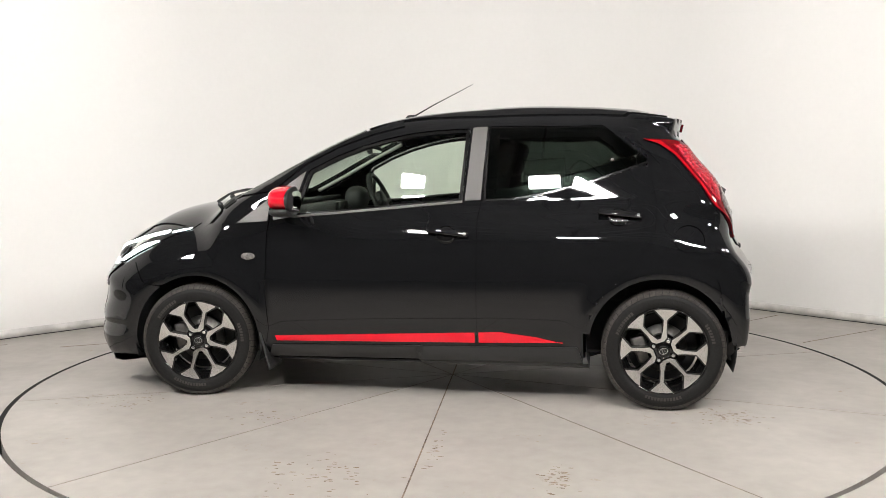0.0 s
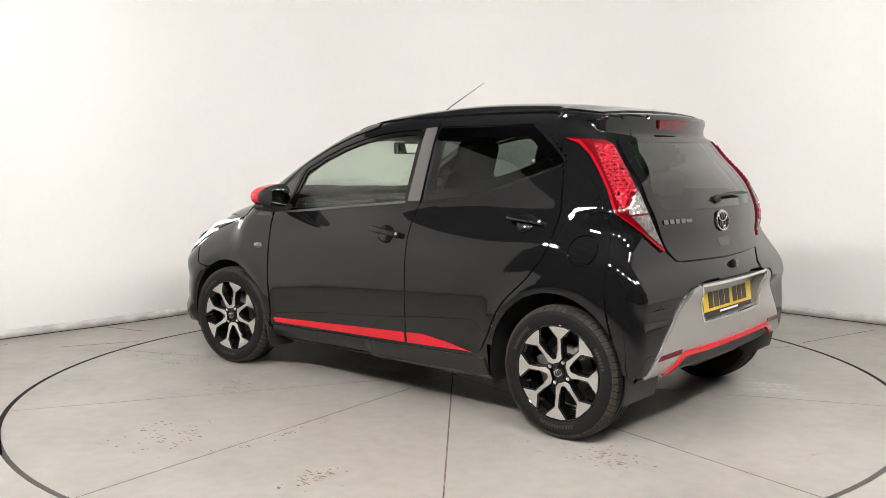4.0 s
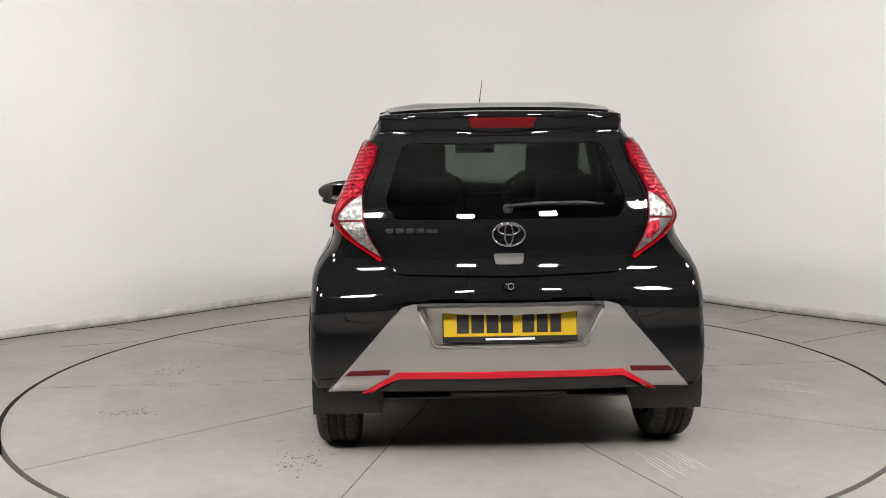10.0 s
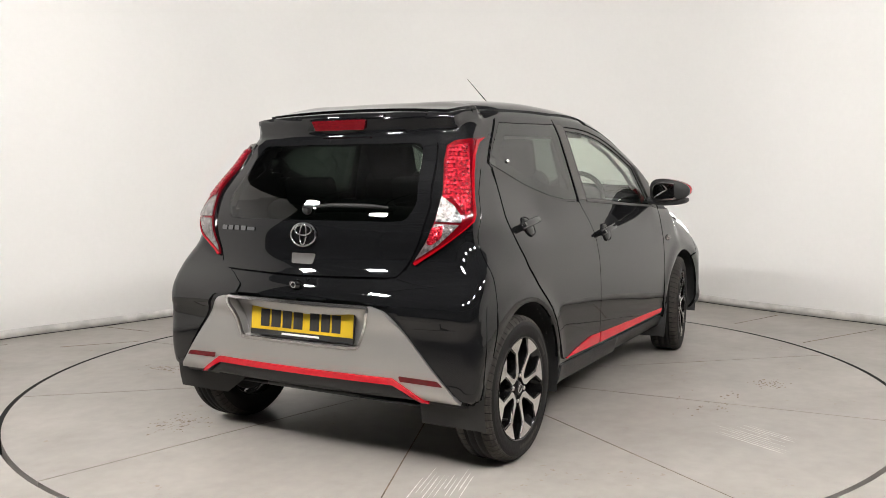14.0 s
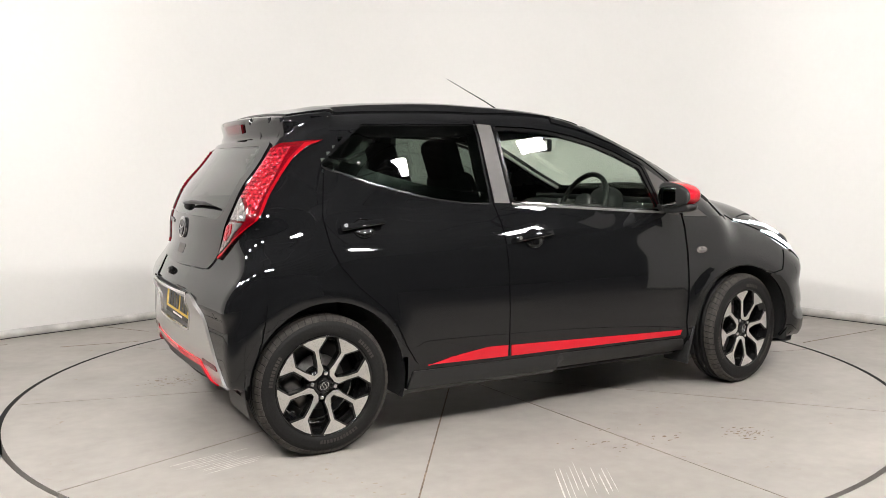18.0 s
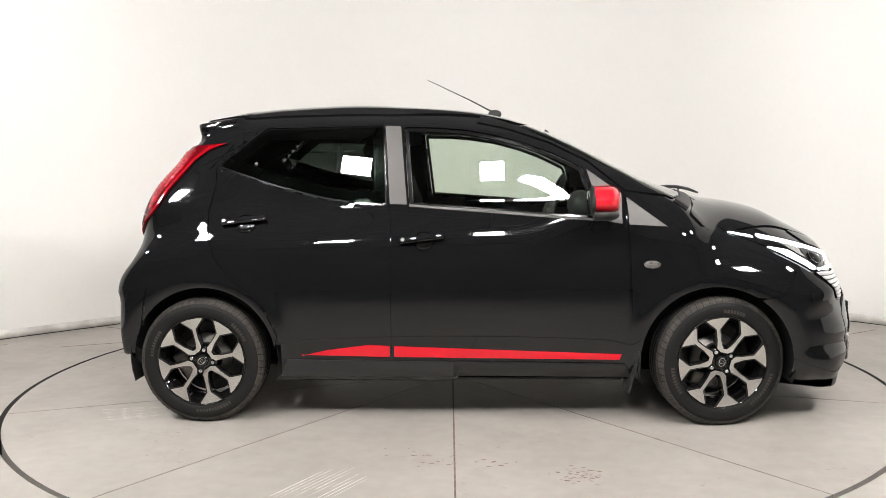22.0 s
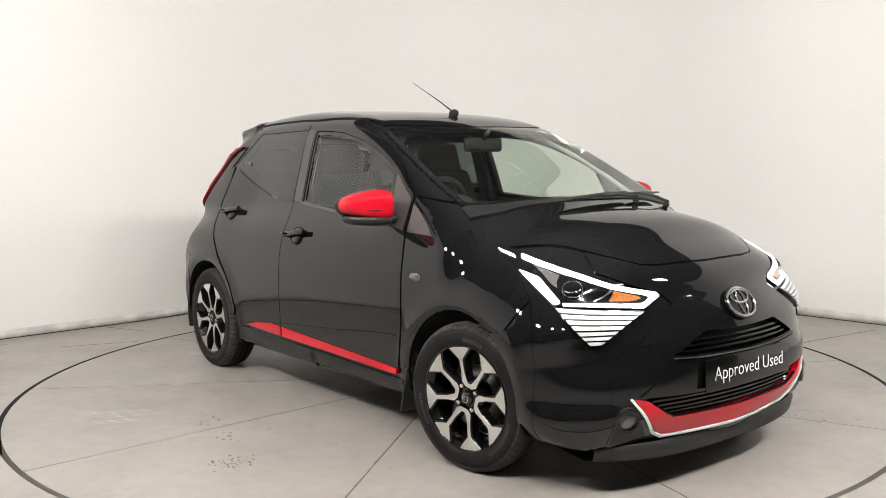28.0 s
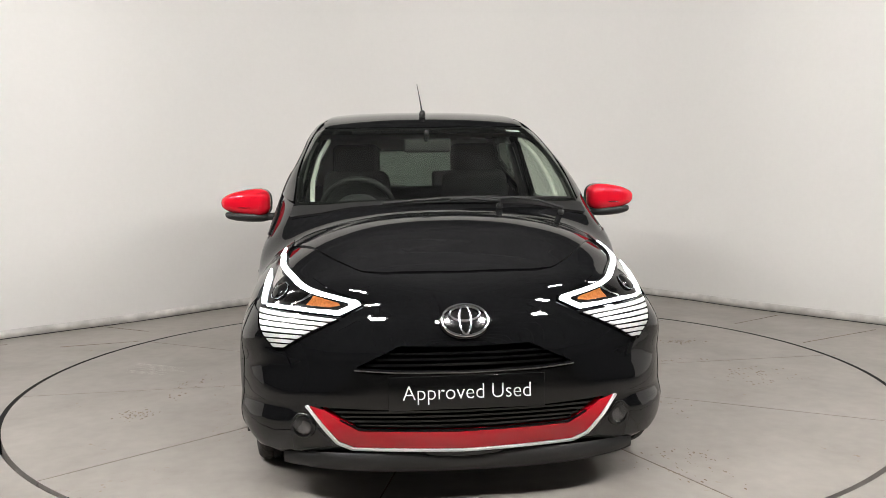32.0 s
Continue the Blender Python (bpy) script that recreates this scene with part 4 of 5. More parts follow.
# rear end
for s in (1, -1):
    tl = panel("tail_lamp", car, RED_LENS, 135, s, [(0.364, 1.284), (0.43, 1.277), (0.51, 1.267), (0.546, 1.248), (0.572, 1.181), (0.604, 1.066), (0.642, 0.968), (0.684, 0.877), (0.725, 0.806), (0.716, 0.798), (0.64, 0.856), (0.552, 0.928), (0.508, 0.962), (0.496, 0.985), (0.486, 1.068), (0.467, 1.135), (0.450, 1.195), (0.428, 1.238), (0.398, 1.262)], r=0.004, lift=0.007, step=0.018, gap=0.001, depth=0.02, label="red tail lamp with clear lower lens")
    block = panel("lamp_block", tl, RED_GRID, 135, s, [(0.462, 1.252), (0.541, 1.243), (0.565, 1.178), (0.594, 1.080), (0.567, 1.040), (0.537, 0.984), (0.520, 0.987), (0.504, 1.068), (0.486, 1.140), (0.473, 1.20)], r=0.004, lift=0.010, step=0.018, gap=0, depth=0.005, label="faceted red lamp block")
    for k in range(13):
        z1 = 1.240 - 0.0155 * k
        lo_u, hi_u = 0.468 + (1.25 - z1) * 0.19, 0.538 + (1.243 - z1) * 0.33
        panel("facet_bar", block, RED_GRID, 135, s, [(lo_u, z1), (hi_u, z1 + 0.004), (hi_u + 0.002, z1 - 0.006), (lo_u + 0.002, z1 - 0.010)], r=0.001, lift=0.0135, step=0.03, gap=0, depth=0.004)
    panel("lamp_line", tl, LAMP_RED, 135, s, [(0.364, 1.281), (0.42, 1.268), (0.455, 1.205), (0.478, 1.135), (0.497, 1.06), (0.506, 0.985), (0.517, 0.962), (0.60, 0.895), (0.722, 0.806), (0.716, 0.799), (0.64, 0.857), (0.552, 0.929), (0.508, 0.963), (0.497, 0.985), (0.487, 1.06), (0.468, 1.135), (0.444, 1.205), (0.41, 1.256)], r=0.002, lift=0.011, step=0.018, gap=0, depth=0.004, label="bright red outer line")
    panel("clear_lens", tl, CLEAR_LENS, 135, s, [(0.606, 1.056), (0.640, 0.962), (0.556, 0.960), (0.552, 0.978), (0.572, 1.020)], r=0.004, lift=0.012, step=0.018, gap=0, depth=0.005, label="clear reversing lens")
    low_lens = panel("clear_lens", tl, CLEAR_LENS, 135, s, [(0.643, 0.953), (0.680, 0.879), (0.714, 0.820), (0.64, 0.876), (0.564, 0.952)], r=0.004, lift=0.012, step=0.018, gap=0, depth=0.005, label="clear indicator lens")
    if s < 0:
        panel("fog_lens", low_lens, RED_GRID, 135, s, [(0.654, 0.938), (0.615, 0.948), (0.624, 0.905), (0.660, 0.876), (0.674, 0.884)], r=0.008, lift=0.0145, step=0.018, gap=0, depth=0.004, label="red rear fog lens")
SILVER_BOARD = both([(0.0, 0.652), (0.372, 0.652), (0.415, 0.640), (0.633, 0.390), (0.709, 0.302), (0.556, 0.308), (0.44, 0.377), (0.0, 0.379)], 0)
RECESS = both([(0.0, 0.642), (0.350, 0.643), (0.288, 0.488), (0.0, 0.486)], 0)
diffuser = panel("rear_skirt", car, SILVER, "rear", 1, SILVER_BOARD, [RECESS], r=0.008, lift=0.005, depth=0.05, label="silver painted rear bumper insert")
panel("plate_recess", diffuser, SILVER, "rear", 1, border(RECESS, -0.012), r=0.006, lift=-0.042, depth=0, gap=0)
panel("recess_edge", diffuser, CHROME_SOFT, "rear", 1, border(RECESS, -0.010), [border(RECESS, 0.001)], r=0.003, lift=0.009, depth=0.012, gap=0)
panel("red_line", diffuser, RED, "rear", 1, both([(0.0, 0.384), (0.435, 0.383), (0.550, 0.313), (0.575, 0.303), (0.545, 0.303), (0.434, 0.358), (0.0, 0.360)], 0), r=0.004, lift=0.012, depth=0.02, gap=0, label="red edge line")
panel("lower_skirt", car, PLASTIC, "rear", 1, both([(0.0, 0.358), (0.434, 0.356), (0.520, 0.303), (0.720, 0.302), (0.690, 0.246), (0.575, 0.244), (0.50, 0.298), (0.0, 0.302)], 0), r=0.006, lift=0.003, depth=0.05, label="black lower edge of the rear bumper")
for s in (1, -1):
    panel("reflector", diffuser, RED_LENS, "rear", s, [(0.640, 0.368), (0.618, 0.388), (0.462, 0.394), (0.468, 0.374)], r=0.003, lift=0.009, depth=0.006, gap=0, label="slim red reflector")
panel("brake_lamp", car, RED_LENS, "rear", 1, [(0.138, 1.362), (0.124, 1.322), (-0.124, 1.322), (-0.138, 1.362)], r=0.006, lift=0.004, depth=0.01, gap=0, label="red high brake lamp")
panel("tailgate_handle", tail, SATIN, "rear", 1, [(0.060, 0.832), (0.052, 0.79), (-0.052, 0.79), (-0.060, 0.832)], r=0.01, lift=0.006, depth=0.006, gap=0, label="grey handle recess")
# ---- wheels ----
def polar(points):
    """Outline points from (degrees, radius) pairs, in the wheel's x and z."""
    return [(r * math.cos(radians(a)), r * math.sin(radians(a))) for a, r in points]


def fork(lo, hi, grow_by, mat, name, parent, label=""):
    """One U-shaped pair of spokes: two arms that spread at the rim and meet round the hub."""
    g = math.degrees(grow_by / 0.12)
    outer = [(-38 - g, 0.200), (-30, 0.2005), (-15, 0.2005), (-7 + g, 0.200), (-18.9 + g, 0.150), (-17.6 + g, 0.100), (-13 + g, 0.075), (-8, 0.060)]
    inner = [(8, 0.060), (13 - g, 0.075), (17.6 - g, 0.100), (18.9 - g, 0.150), (7 - g, 0.200), (15, 0.2005), (30, 0.2005), (38 + g, 0.200), (26.1 + g, 0.150), (27.6 + g, 0.100), (34 + g, 0.066), (22, 0.046), (0, 0.043), (-22, 0.046), (-34 - g, 0.066), (-27.6 - g, 0.100), (-26.1 - g, 0.150)]
    bm = prism(polar(outer + inner), lo, hi, "y")
    for v in bm.verts:
        r = math.hypot(v.co.x, v.co.z)
        v.co.y -= 0.016 * (1 - r / 0.20) - 0.004
    bmesh.ops.recalc_face_normals(bm, faces=bm.faces)
    return part(name, bm, mat, parent, label)


def wheel_proto():
    wheel = part("wheel", lathe([(-0.085, 0.185), (-0.08, 0.192), (-0.06, 0.180), (0.02, 0.174), (0.060, 0.190), (0.074, 0.206), (0.080, 0.209), (0.084, 0.207), (0.083, 0.203), (0.06, 0.196), (0.02, 0.180), (-0.06, 0.178)], 60, closed=True), GLOSS_BLACK, car, "black alloy wheel with machined silver spoke faces")
    tyre = [(-0.066, 0.190), (-0.082, 0.205), (-0.086, 0.235), (-0.082, 0.265), (-0.070, 0.281), (-0.055, 0.2865), (-0.036, 0.288), (-0.034, 0.281), (-0.028, 0.281), (-0.026, 0.2885), (-0.004, 0.289), (-0.003, 0.282), (0.003, 0.282), (0.004, 0.289), (0.026, 0.2885), (0.028, 0.281), (0.034, 0.281), (0.036, 0.288), (0.055, 0.2865), (0.066, 0.2825), (0.078, 0.272), (0.084, 0.255), (0.0855, 0.252), (0.0855, 0.248), (0.087, 0.235), (0.0855, 0.222), (0.083, 0.213), (0.080, 0.208), (0.070, 0.200)]
    tread = part("tyre", lathe(tyre, 90), RUBBER, wheel, "black tyre with grooved tread")
    # raised tread blocks over the shoulders, dusty from the road
    for side in (-1, 1):
        bm = bmesh.new()
        path = [(0.037, 0.2890), (0.055, 0.2876), (0.0668, 0.2838), (0.0792, 0.2732), (0.0822, 0.266)]
        for i in range(58):
            m = Matrix.Rotation(2 * math.pi * (i + 0.5 * (side > 0)) / 58, 4, "Y")
            rows = [[bm.verts.new(m @ Vector((w + 0.010 * (j - 2) / 4, (y + up * (0.0010 if j > 1 else 0)) * side, r + up * 0.0013))) for w, up in ((-0.0132, 0), (-0.0126, 1), (0.0126, 1), (0.0132, 0))] for j, (y, r) in enumerate(path)]
            for p0, p1 in zip(rows, rows[1:]):
                for k in range(3):
                    bm.faces.new((p0[k], p0[k + 1], p1[k + 1], p1[k]))
            bm.faces.new([rows[-1][k] for k in (0, 1, 2, 3)])
        bmesh.ops.recalc_face_normals(bm, faces=bm.faces)
        tagged(part("tread_pattern", bm, DUSTY_RUBBER, tread), kind="stuff")
    # raised marks on the sidewall
    bm = bmesh.new()
    for a0, count in ((20, 9), (140, 12), (262, 7)):
        for i in range(count):
            m = Matrix.Rotation(radians(a0 + 3.6 * i), 4, "Y")
            lo = [bm.verts.new(m @ Vector((x, 0.0876 if r < 0.236 else 0.0870, r))) for x, r in ((-0.0052, 0.222), (0.0052, 0.222), (0.0052, 0.2375), (-0.0052, 0.2375))]
            bm.faces.new(lo)
    tagged(part("sidewall_lettering", bm, DUSTY_RUBBER, tread, "plain raised bars for the sidewall lettering"), kind="stuff")
    part("brake_disc", lathe([(0.0, 0.0), (0.0, 0.115), (-0.02, 0.115), (-0.02, 0.0)], 40), DARK_METAL, wheel)
    part("caliper", soft_box((0.07, 0.07, 0.13), (0.095, -0.01, 0.03), 0.012), DARK_METAL, wheel)
    part("back_plate", lathe([(-0.045, 0.0), (-0.045, 0.165)], 32), PLASTIC, wheel)
    part("hub", lathe([(0.060, 0.0), (0.060, 0.060), (0.040, 0.075), (0.0, 0.075)], 32), GLOSS_BLACK, wheel)
    for k in range(4):
        f = fork(0.035, 0.0725, 0.004, GLOSS_BLACK, "spoke", wheel)
        face = fork(0.0725, 0.0765, -0.0015, MACHINED, "spoke_face", wheel, "machined silver face")
        for ob in (f, face):
            ob.rotation_euler = (0, radians(90 * k), 0)
    for k in range(4):
        a = radians(45 + 90 * k)
        x, z = 0.050 * math.cos(a), 0.050 * math.sin(a)
        part("wheel_nut", lathe([(0.072, 0.0), (0.072, 0.0075), (0.068, 0.010), (0.055, 0.010)], 6, at=(x, 0, z)), CHROME_SOFT, wheel)
    cap = part("centre_cap", lathe([(0.074, 0.0), (0.074, 0.020), (0.071, 0.027), (0.058, 0.029)], 32), GLOSS_BLACK, wheel, "round centre cap with a plain silver emblem")
    for rx, rz, w in ((0.019, 0.014, 0.0016), (0.006, 0.013, 0.0012)):
        part("emblem_ring", tube([(rx * math.cos(t), 0.0745, rz * math.sin(t)) for t in np.linspace(0, 2 * math.pi, 24, endpoint=False)], w, 6, True), CHROME_SOFT, cap)
    part("valve", tube([(0.165, 0.06, 0.0), (0.160, 0.082, 0.0)], 0.004, 8), PLASTIC, wheel)
    return wheel


SPIN = (8, 20, 75, 34)
STEER = 9  # the front wheels are turned a little to the left
proto = wheel_proto()
for k, (x, y, spin) in enumerate([(1.17, 0.690, 0), (-1.17, 0.690, 0), (1.17, -0.690, 0), (-1.17, -0.690, 0)]):
    m = pose(x, y, 0.2868, 0, 0, (0 if y > 0 else 180) + (STEER if x > 0 else 0)) @ pose(0, 0, 0, 0, SPIN[k], 0)
    if k == 0:
        proto.matrix_basis = m
    else:
        copy_thing(proto, m)
    # wheel well lining, and mud flaps behind the wheels
    s = 1 if y > 0 else -1
    bm = lathe([(0.50, 0.02), (0.50, 0.345), (0.775, 0.345)] if s > 0 else [(-0.50, 0.02), (-0.50, 0.345), (-0.775, 0.345)], 40, at=(x - 0.015 * np.sign(x), 0, 0.30))
    bmesh.ops.delete(bm, geom=[v for v in bm.verts if v.co.z < 0.18], context="VERTS")
    part("wheel_well", bm, PLASTIC, car)
    fx = 0.795 if x > 0 else -1.47
    low, high = (0.145, 0.34) if x > 0 else (0.235, 0.37)
    part("mud_flap", soft_box((0.012, 0.17 if x > 0 else 0.12, high - low), (fx, s * (0.695 if x > 0 else 0.63), (low + high) / 2), 0.004, 2, Matrix.Rotation(radians(14 if x > 0 else 8), 4, "Y")), PLASTIC, car, "black rubber mud flap")
# ---- mirrors, handles, lamps, badges, wipers ----
for s in (1, -1):
    def mirror_shape(q, s=s):
        t = (q.y * s + 1) / 2
        back = max(-0.55, q.x)
        return (back * (1 - 0.25 * t * t) - 0.14 * q.y * s, q.y, q.z * (1 - 0.42 * t * t) - (0.10 * t if q.z > 0 else -0.05 * t))
    cap = part("door_mirror", egg((0.645, s * 0.850, 1.012), (0.080, 0.112, 0.068), 3.4, 18, 36, mirror_shape), RED, car, "red door mirror")
    def low_shape(q, s=s):
        return (max(-0.55, q.x) * (1 - 0.15 * abs(q.y)) - 0.125 * q.y * s, q.y, min(q.z, 0.5) + 0.25 * (q.y * s))
    part("mirror_base", egg((0.645, s * 0.842, 0.950), (0.074, 0.105, 0.026), 2.6, 12, 32, low_shape), PLASTIC, cap, "black underside")
    part("mirror_foot", soft_box((0.07, 0.12, 0.032), (0.655, s * 0.730, 0.946), 0.010, 2), PLASTIC, cap)
    def rim_shape(q, s=s):
        t = (q.y * s + 1) / 2
        return (q.x - 0.62 * q.y * s, q.y, q.z * (1 - 0.40 * t * t) - (0.10 * t if q.z > 0 else -0.05 * t))
    part("mirror_rim", egg((0.605, s * 0.850, 1.009), (0.015, 0.116, 0.0715), 3.2, 14, 36, rim_shape), PLASTIC, cap, "black back of the mirror")
    part("mirror_glass", egg((0.5905, s * 0.846, 1.004), (0.004, 0.092, 0.053), 2.9, 10, 28, lambda q, s=s: (q.x + 1.0 * q.y * s, q.y, q.z * (1 - 0.30 * ((q.y * s + 1) / 2) ** 2))), MIRROR, cap)
    part("mirror_line", tube([(0.724, s * 0.78, 0.990), (0.720, s * 0.85, 0.990), (0.697, s * 0.92, 0.992), (0.672, s * 0.95, 0.995)], 0.0022, 6), GLOSS_BLACK, cap)

    for hx, hz, tilt in ((-0.965, 0.917, -6), (-0.143, 0.835, -7)):
        q, n = on_skin("side", s, hx, hz)
        yaw = math.degrees(math.atan2(-n[0], abs(n[1]))) * s
        m = Matrix.Translation(q) @ pose(0, 0, 0, 0, 0, yaw) @ pose(0, 0, 0, math.degrees(math.asin(n[2])) * s, -tilt * -1, 0)
        handle = part("door_handle", soft_box((0.205, 0.016, 0.030), (0, s * 0.022, 0.004), 0.0075, 3), PAINT, car, "black door handle")
        handle.matrix_basis = m
        part("handle_cup", egg((0.005, s * 0.0, -0.004), (0.045, 0.012, 0.043), 2.2, 10, 24), GLOSS_BLACK, handle, "dark recess behind the handle")
        part("cup_rim", tube([(0.005 + 0.046 * math.cos(t), s * 0.005, -0.004 + 0.044 * math.sin(t)) for t in np.linspace(0, 2 * math.pi, 28, endpoint=False)], 0.0025, 6, True), PAINT, handle)
        for ex in (-0.085, 0.085):
            part("handle_foot", soft_box((0.028, 0.022, 0.020), (ex, s * 0.010, 0.004), 0.005), PAINT, handle)
        part("lock", lathe([(0.0, 0.0), (0.0, 0.008), (-0.01, 0.009)], 16, at=(-0.085, s * 0.032, 0.004)), CHROME_SOFT, handle)
    q, n = on_skin("side", s, 0.872, 0.724)
    rep = part("side_indicator", egg(tuple(q), (0.037, 0.012, 0.018), 2.2, 10, 24), CLEAR_LENS, car, "small clear side indicator")
    part("indicator_mark", soft_box((0.040, 0.004, 0.007), (q[0], q[1] + s * 0.011, q[2]), 0.002), SATIN, rep)
    q, n = on_skin("side", s, -0.93, 1.185)
    part("glass_latch", egg(tuple(q), (0.009, 0.010, 0.009), 2, 8, 14), CHROME_SOFT, car)

# windscreen pillars, between the door tops and the glass
for s in (1, -1):
    edge = [on_skin("top", 1, x, y)[0] for x, y in ((0.955, 0.6135), (0.80, 0.6125), (0.55, 0.5855), (0.31, 0.5395))]
    rail = [(0.10, 1.367), (0.25, 1.332), (0.43, 1.270), (0.60, 1.185), (0.764, 1.049)]
    panel("windscreen_pillar", car, PAINT, "side", s, [(q[0], q[2]) for q in edge] + [(0.12, 1.405)] + rail, r=0.004, gap=0.001)

# aerial, leaning back over the roof
aerial = part("aerial", tube([(0.165, 0.0, 1.440), (0.05, 0.0, 1.502), (-0.172, 0.0, 1.610)], [0.0045, 0.003, 0.0014], 8), PLASTIC, car, "thin black roof aerial")
part("aerial_foot", egg((0.178, 0.0, 1.428), (0.035, 0.016, 0.022), 2.2, 10, 20), PLASTIC, aerial)

# wipers
def wiper(points, width, name, label):
    w = part(name, tube(points, [width * 0.6] + [width] * (len(points) - 2) + [width * 0.5], 6), PLASTIC, car, label)
    return w


def along_skin(view, pts, lift):
    return [tuple(on_skin(view, 1, a, b, lift)[0]) for a, b in pts]


for pts, arm in (([(1.165, -0.245), (1.150, -0.10), (1.128, 0.08), (1.100, 0.24)], [(1.165, 0.235), (1.145, 0.12), (1.140, -0.02)]), ([(1.155, 0.03), (1.130, 0.20), (1.085, 0.38), (1.020, 0.56)], [(1.120, 0.50), (1.105, 0.40), (1.110, 0.28)])):
    blade = wiper(along_skin("top", pts, 0.026), 0.008, "wiper_blade", "black windscreen wiper")
    part("wiper_arm", tube(along_skin("top", arm, 0.029), [0.008, 0.006, 0.005], 6), PLASTIC, blade)
    part("wiper_pivot", egg(tuple(on_skin("top", 1, *arm[0], 0.009)[0]), (0.014, 0.014, 0.014), 2, 8, 14), PLASTIC, blade)
cowl = panel("cowl", car, PLASTIC, "top", 1, both([(1.130, 0.0), (1.120, 0.25), (1.095, 0.49), (1.055, 0.628), (0.99, 0.620), (1.045, 0.455), (1.077, 0.25), (1.092, 0.0)]), r=0.01, lift=0.004, label="black plastic cowl under the windscreen")
rb = wiper(along_skin("rear", [(0.008, 1.002), (-0.12, 1.010), (-0.28, 1.010), (-0.372, 1.004)], 0.030), 0.009, "rear_wiper", "black rear wiper")
part("rear_wiper_pivot", egg(tuple(on_skin("rear", 1, 0.0, 0.998, 0.012)[0]), (0.016, 0.020, 0.020), 2.2, 10, 18), PLASTIC, rb)

# emblems as plain chrome shapes
def emblem(view, z, half, lift, parent):
    c, n = on_skin(view, 1, 0.0, z, lift)
    d = 1 if view == "front" else -1
    tilt = Matrix.Translation(c) @ Matrix.Rotation(math.asin(max(-1, min(1, n[2]))) * -d, 4, "Y")
    e = part("emblem", tube([(0, half[0] * math.cos(t), half[1] * math.sin(t)) for t in np.linspace(0, 2 * math.pi, 40, endpoint=False)], half[0] * 0.072, 8, True), CHROME, parent, "round chrome emblem of plain rings")
    e.matrix_basis = tilt
    for dy, dz, ry, rz in ((0, 0.0, 0.26, 0.90), (0, 0.40, 0.66, 0.45)):
        part("emblem_ring", tube([(0.002 * d, half[0] * (dy + ry * math.cos(t)), half[1] * (dz + rz * math.sin(t))) for t in np.linspace(0, 2 * math.pi, 32, endpoint=False)], half[0] * 0.06, 8, True), CHROME, e)
    return e


ef = emblem("front", 0.652, (0.078, 0.056), 0.012, bumper)
part("emblem_back", egg((-0.006, 0, 0), (0.008, 0.088, 0.066), 2, 10, 28), GLOSS_BLACK, ef)
emblem("rear", 0.905, (0.062, 0.045), 0.008, tail)
for k, y in enumerate((0.458, 0.418, 0.378, 0.338)):
    panel("badge_bar", tail, DIM_CHROME, "rear", 1, [(y + 0.015, 0.929), (y - 0.015, 0.929), (y - 0.015, 0.911), (y + 0.015, 0.911)], r=0.006, lift=0.009, depth=0.005, gap=0)
panel("badge_bar", tail, DIM_CHROME, "rear", 1, [(0.315, 0.926), (0.270, 0.926), (0.270, 0.912), (0.315, 0.912)], r=0.004, lift=0.008, depth=0.004, gap=0)
q, n = on_skin("rear", 1, 0.0, 0.714)
camera_eye = part("reversing_camera", egg(tuple(q), (0.016, 0.030, 0.018), 2.4, 10, 20), GLOSS_BLACK, car, "small black reversing camera")
part("camera_ring", tube([(q[0] - 0.014, 0.011 * math.cos(t), q[2] + 0.011 * math.sin(t)) for t in np.linspace(0, 2 * math.pi, 20, endpoint=False)], 0.002, 6, True), CHROME_SOFT, camera_eye)

# plates
plate = part("rear_plate", soft_box((0.008, 0.520, 0.118), (0, 0, 0), 0.003, 2), PLASTIC, car, "yellow rear plate with dark bars in a black holder")
plate.matrix_basis = pose(-1.578, 0, 0.552, 0, 7, 0)
part("plate_face", soft_box((0.002, 0.512, 0.092), (-0.0046, 0, 0.010), 0.0008, 1), YELLOW, plate, "reflective yellow face")
edge = 0.205
for k, w in enumerate((0.046, 0.048, 0.046, 0.046, None, 0.046, 0.042, 0.042)):
    if w is None:
        edge -= 0.026
        continue
    part("plate_bar", soft_box((0.002, w, 0.070), (-0.0066, edge - w / 2, 0.012), 0.0006, 1), INK, plate)
    edge -= w + 0.010
part("holder_bar", soft_box((0.0016, 0.19, 0.008), (-0.0048, 0, -0.047), 0.0004, 1), WHITE_INK, plate)
front = part("front_plate", soft_box((0.008, 0.526, 0.114), (0, 0, 0), 0.003, 2), GLOSS_BLACK, car, "black front plate that reads Approved Used")
front.matrix_basis = pose(float(NOSE(0.424)) + 0.008, 0, 0.424, 0, -2, 0)


def words(text, size, mat, parent, m, name):
    cu = bpy.data.curves.new(name, "FONT")
    cu.body, cu.size, cu.extrude, cu.offset, cu.align_x, cu.align_y = text, size, 0.0006, -0.0009, "CENTER", "BOTTOM_BASELINE"
    tmp = new(name, cu)
    me = bpy.data.meshes.new_from_object(tmp.evaluated_get(bpy.context.evaluated_depsgraph_get()))
    bpy.data.objects.remove(tmp)
    me.materials.clear()
    me.materials.append(mat)
    ob = part(name, me, mat, parent)
    ob.matrix_basis = m
    return ob


for text, wide, across in (("Approved", 0.272, -0.078), ("Used", 0.130, 0.149)):
    word = words(text, 0.072, WHITE_INK, front, pose(0, 0, 0), "lettering")
    span = max(v.co.x for v in word.data.vertices) - min(v.co.x for v in word.data.vertices)
    word.matrix_basis = pose(0.0052, across, -0.022, 90, 0, 90) @ Matrix.Diagonal((wide / span, 1, 1, 1))
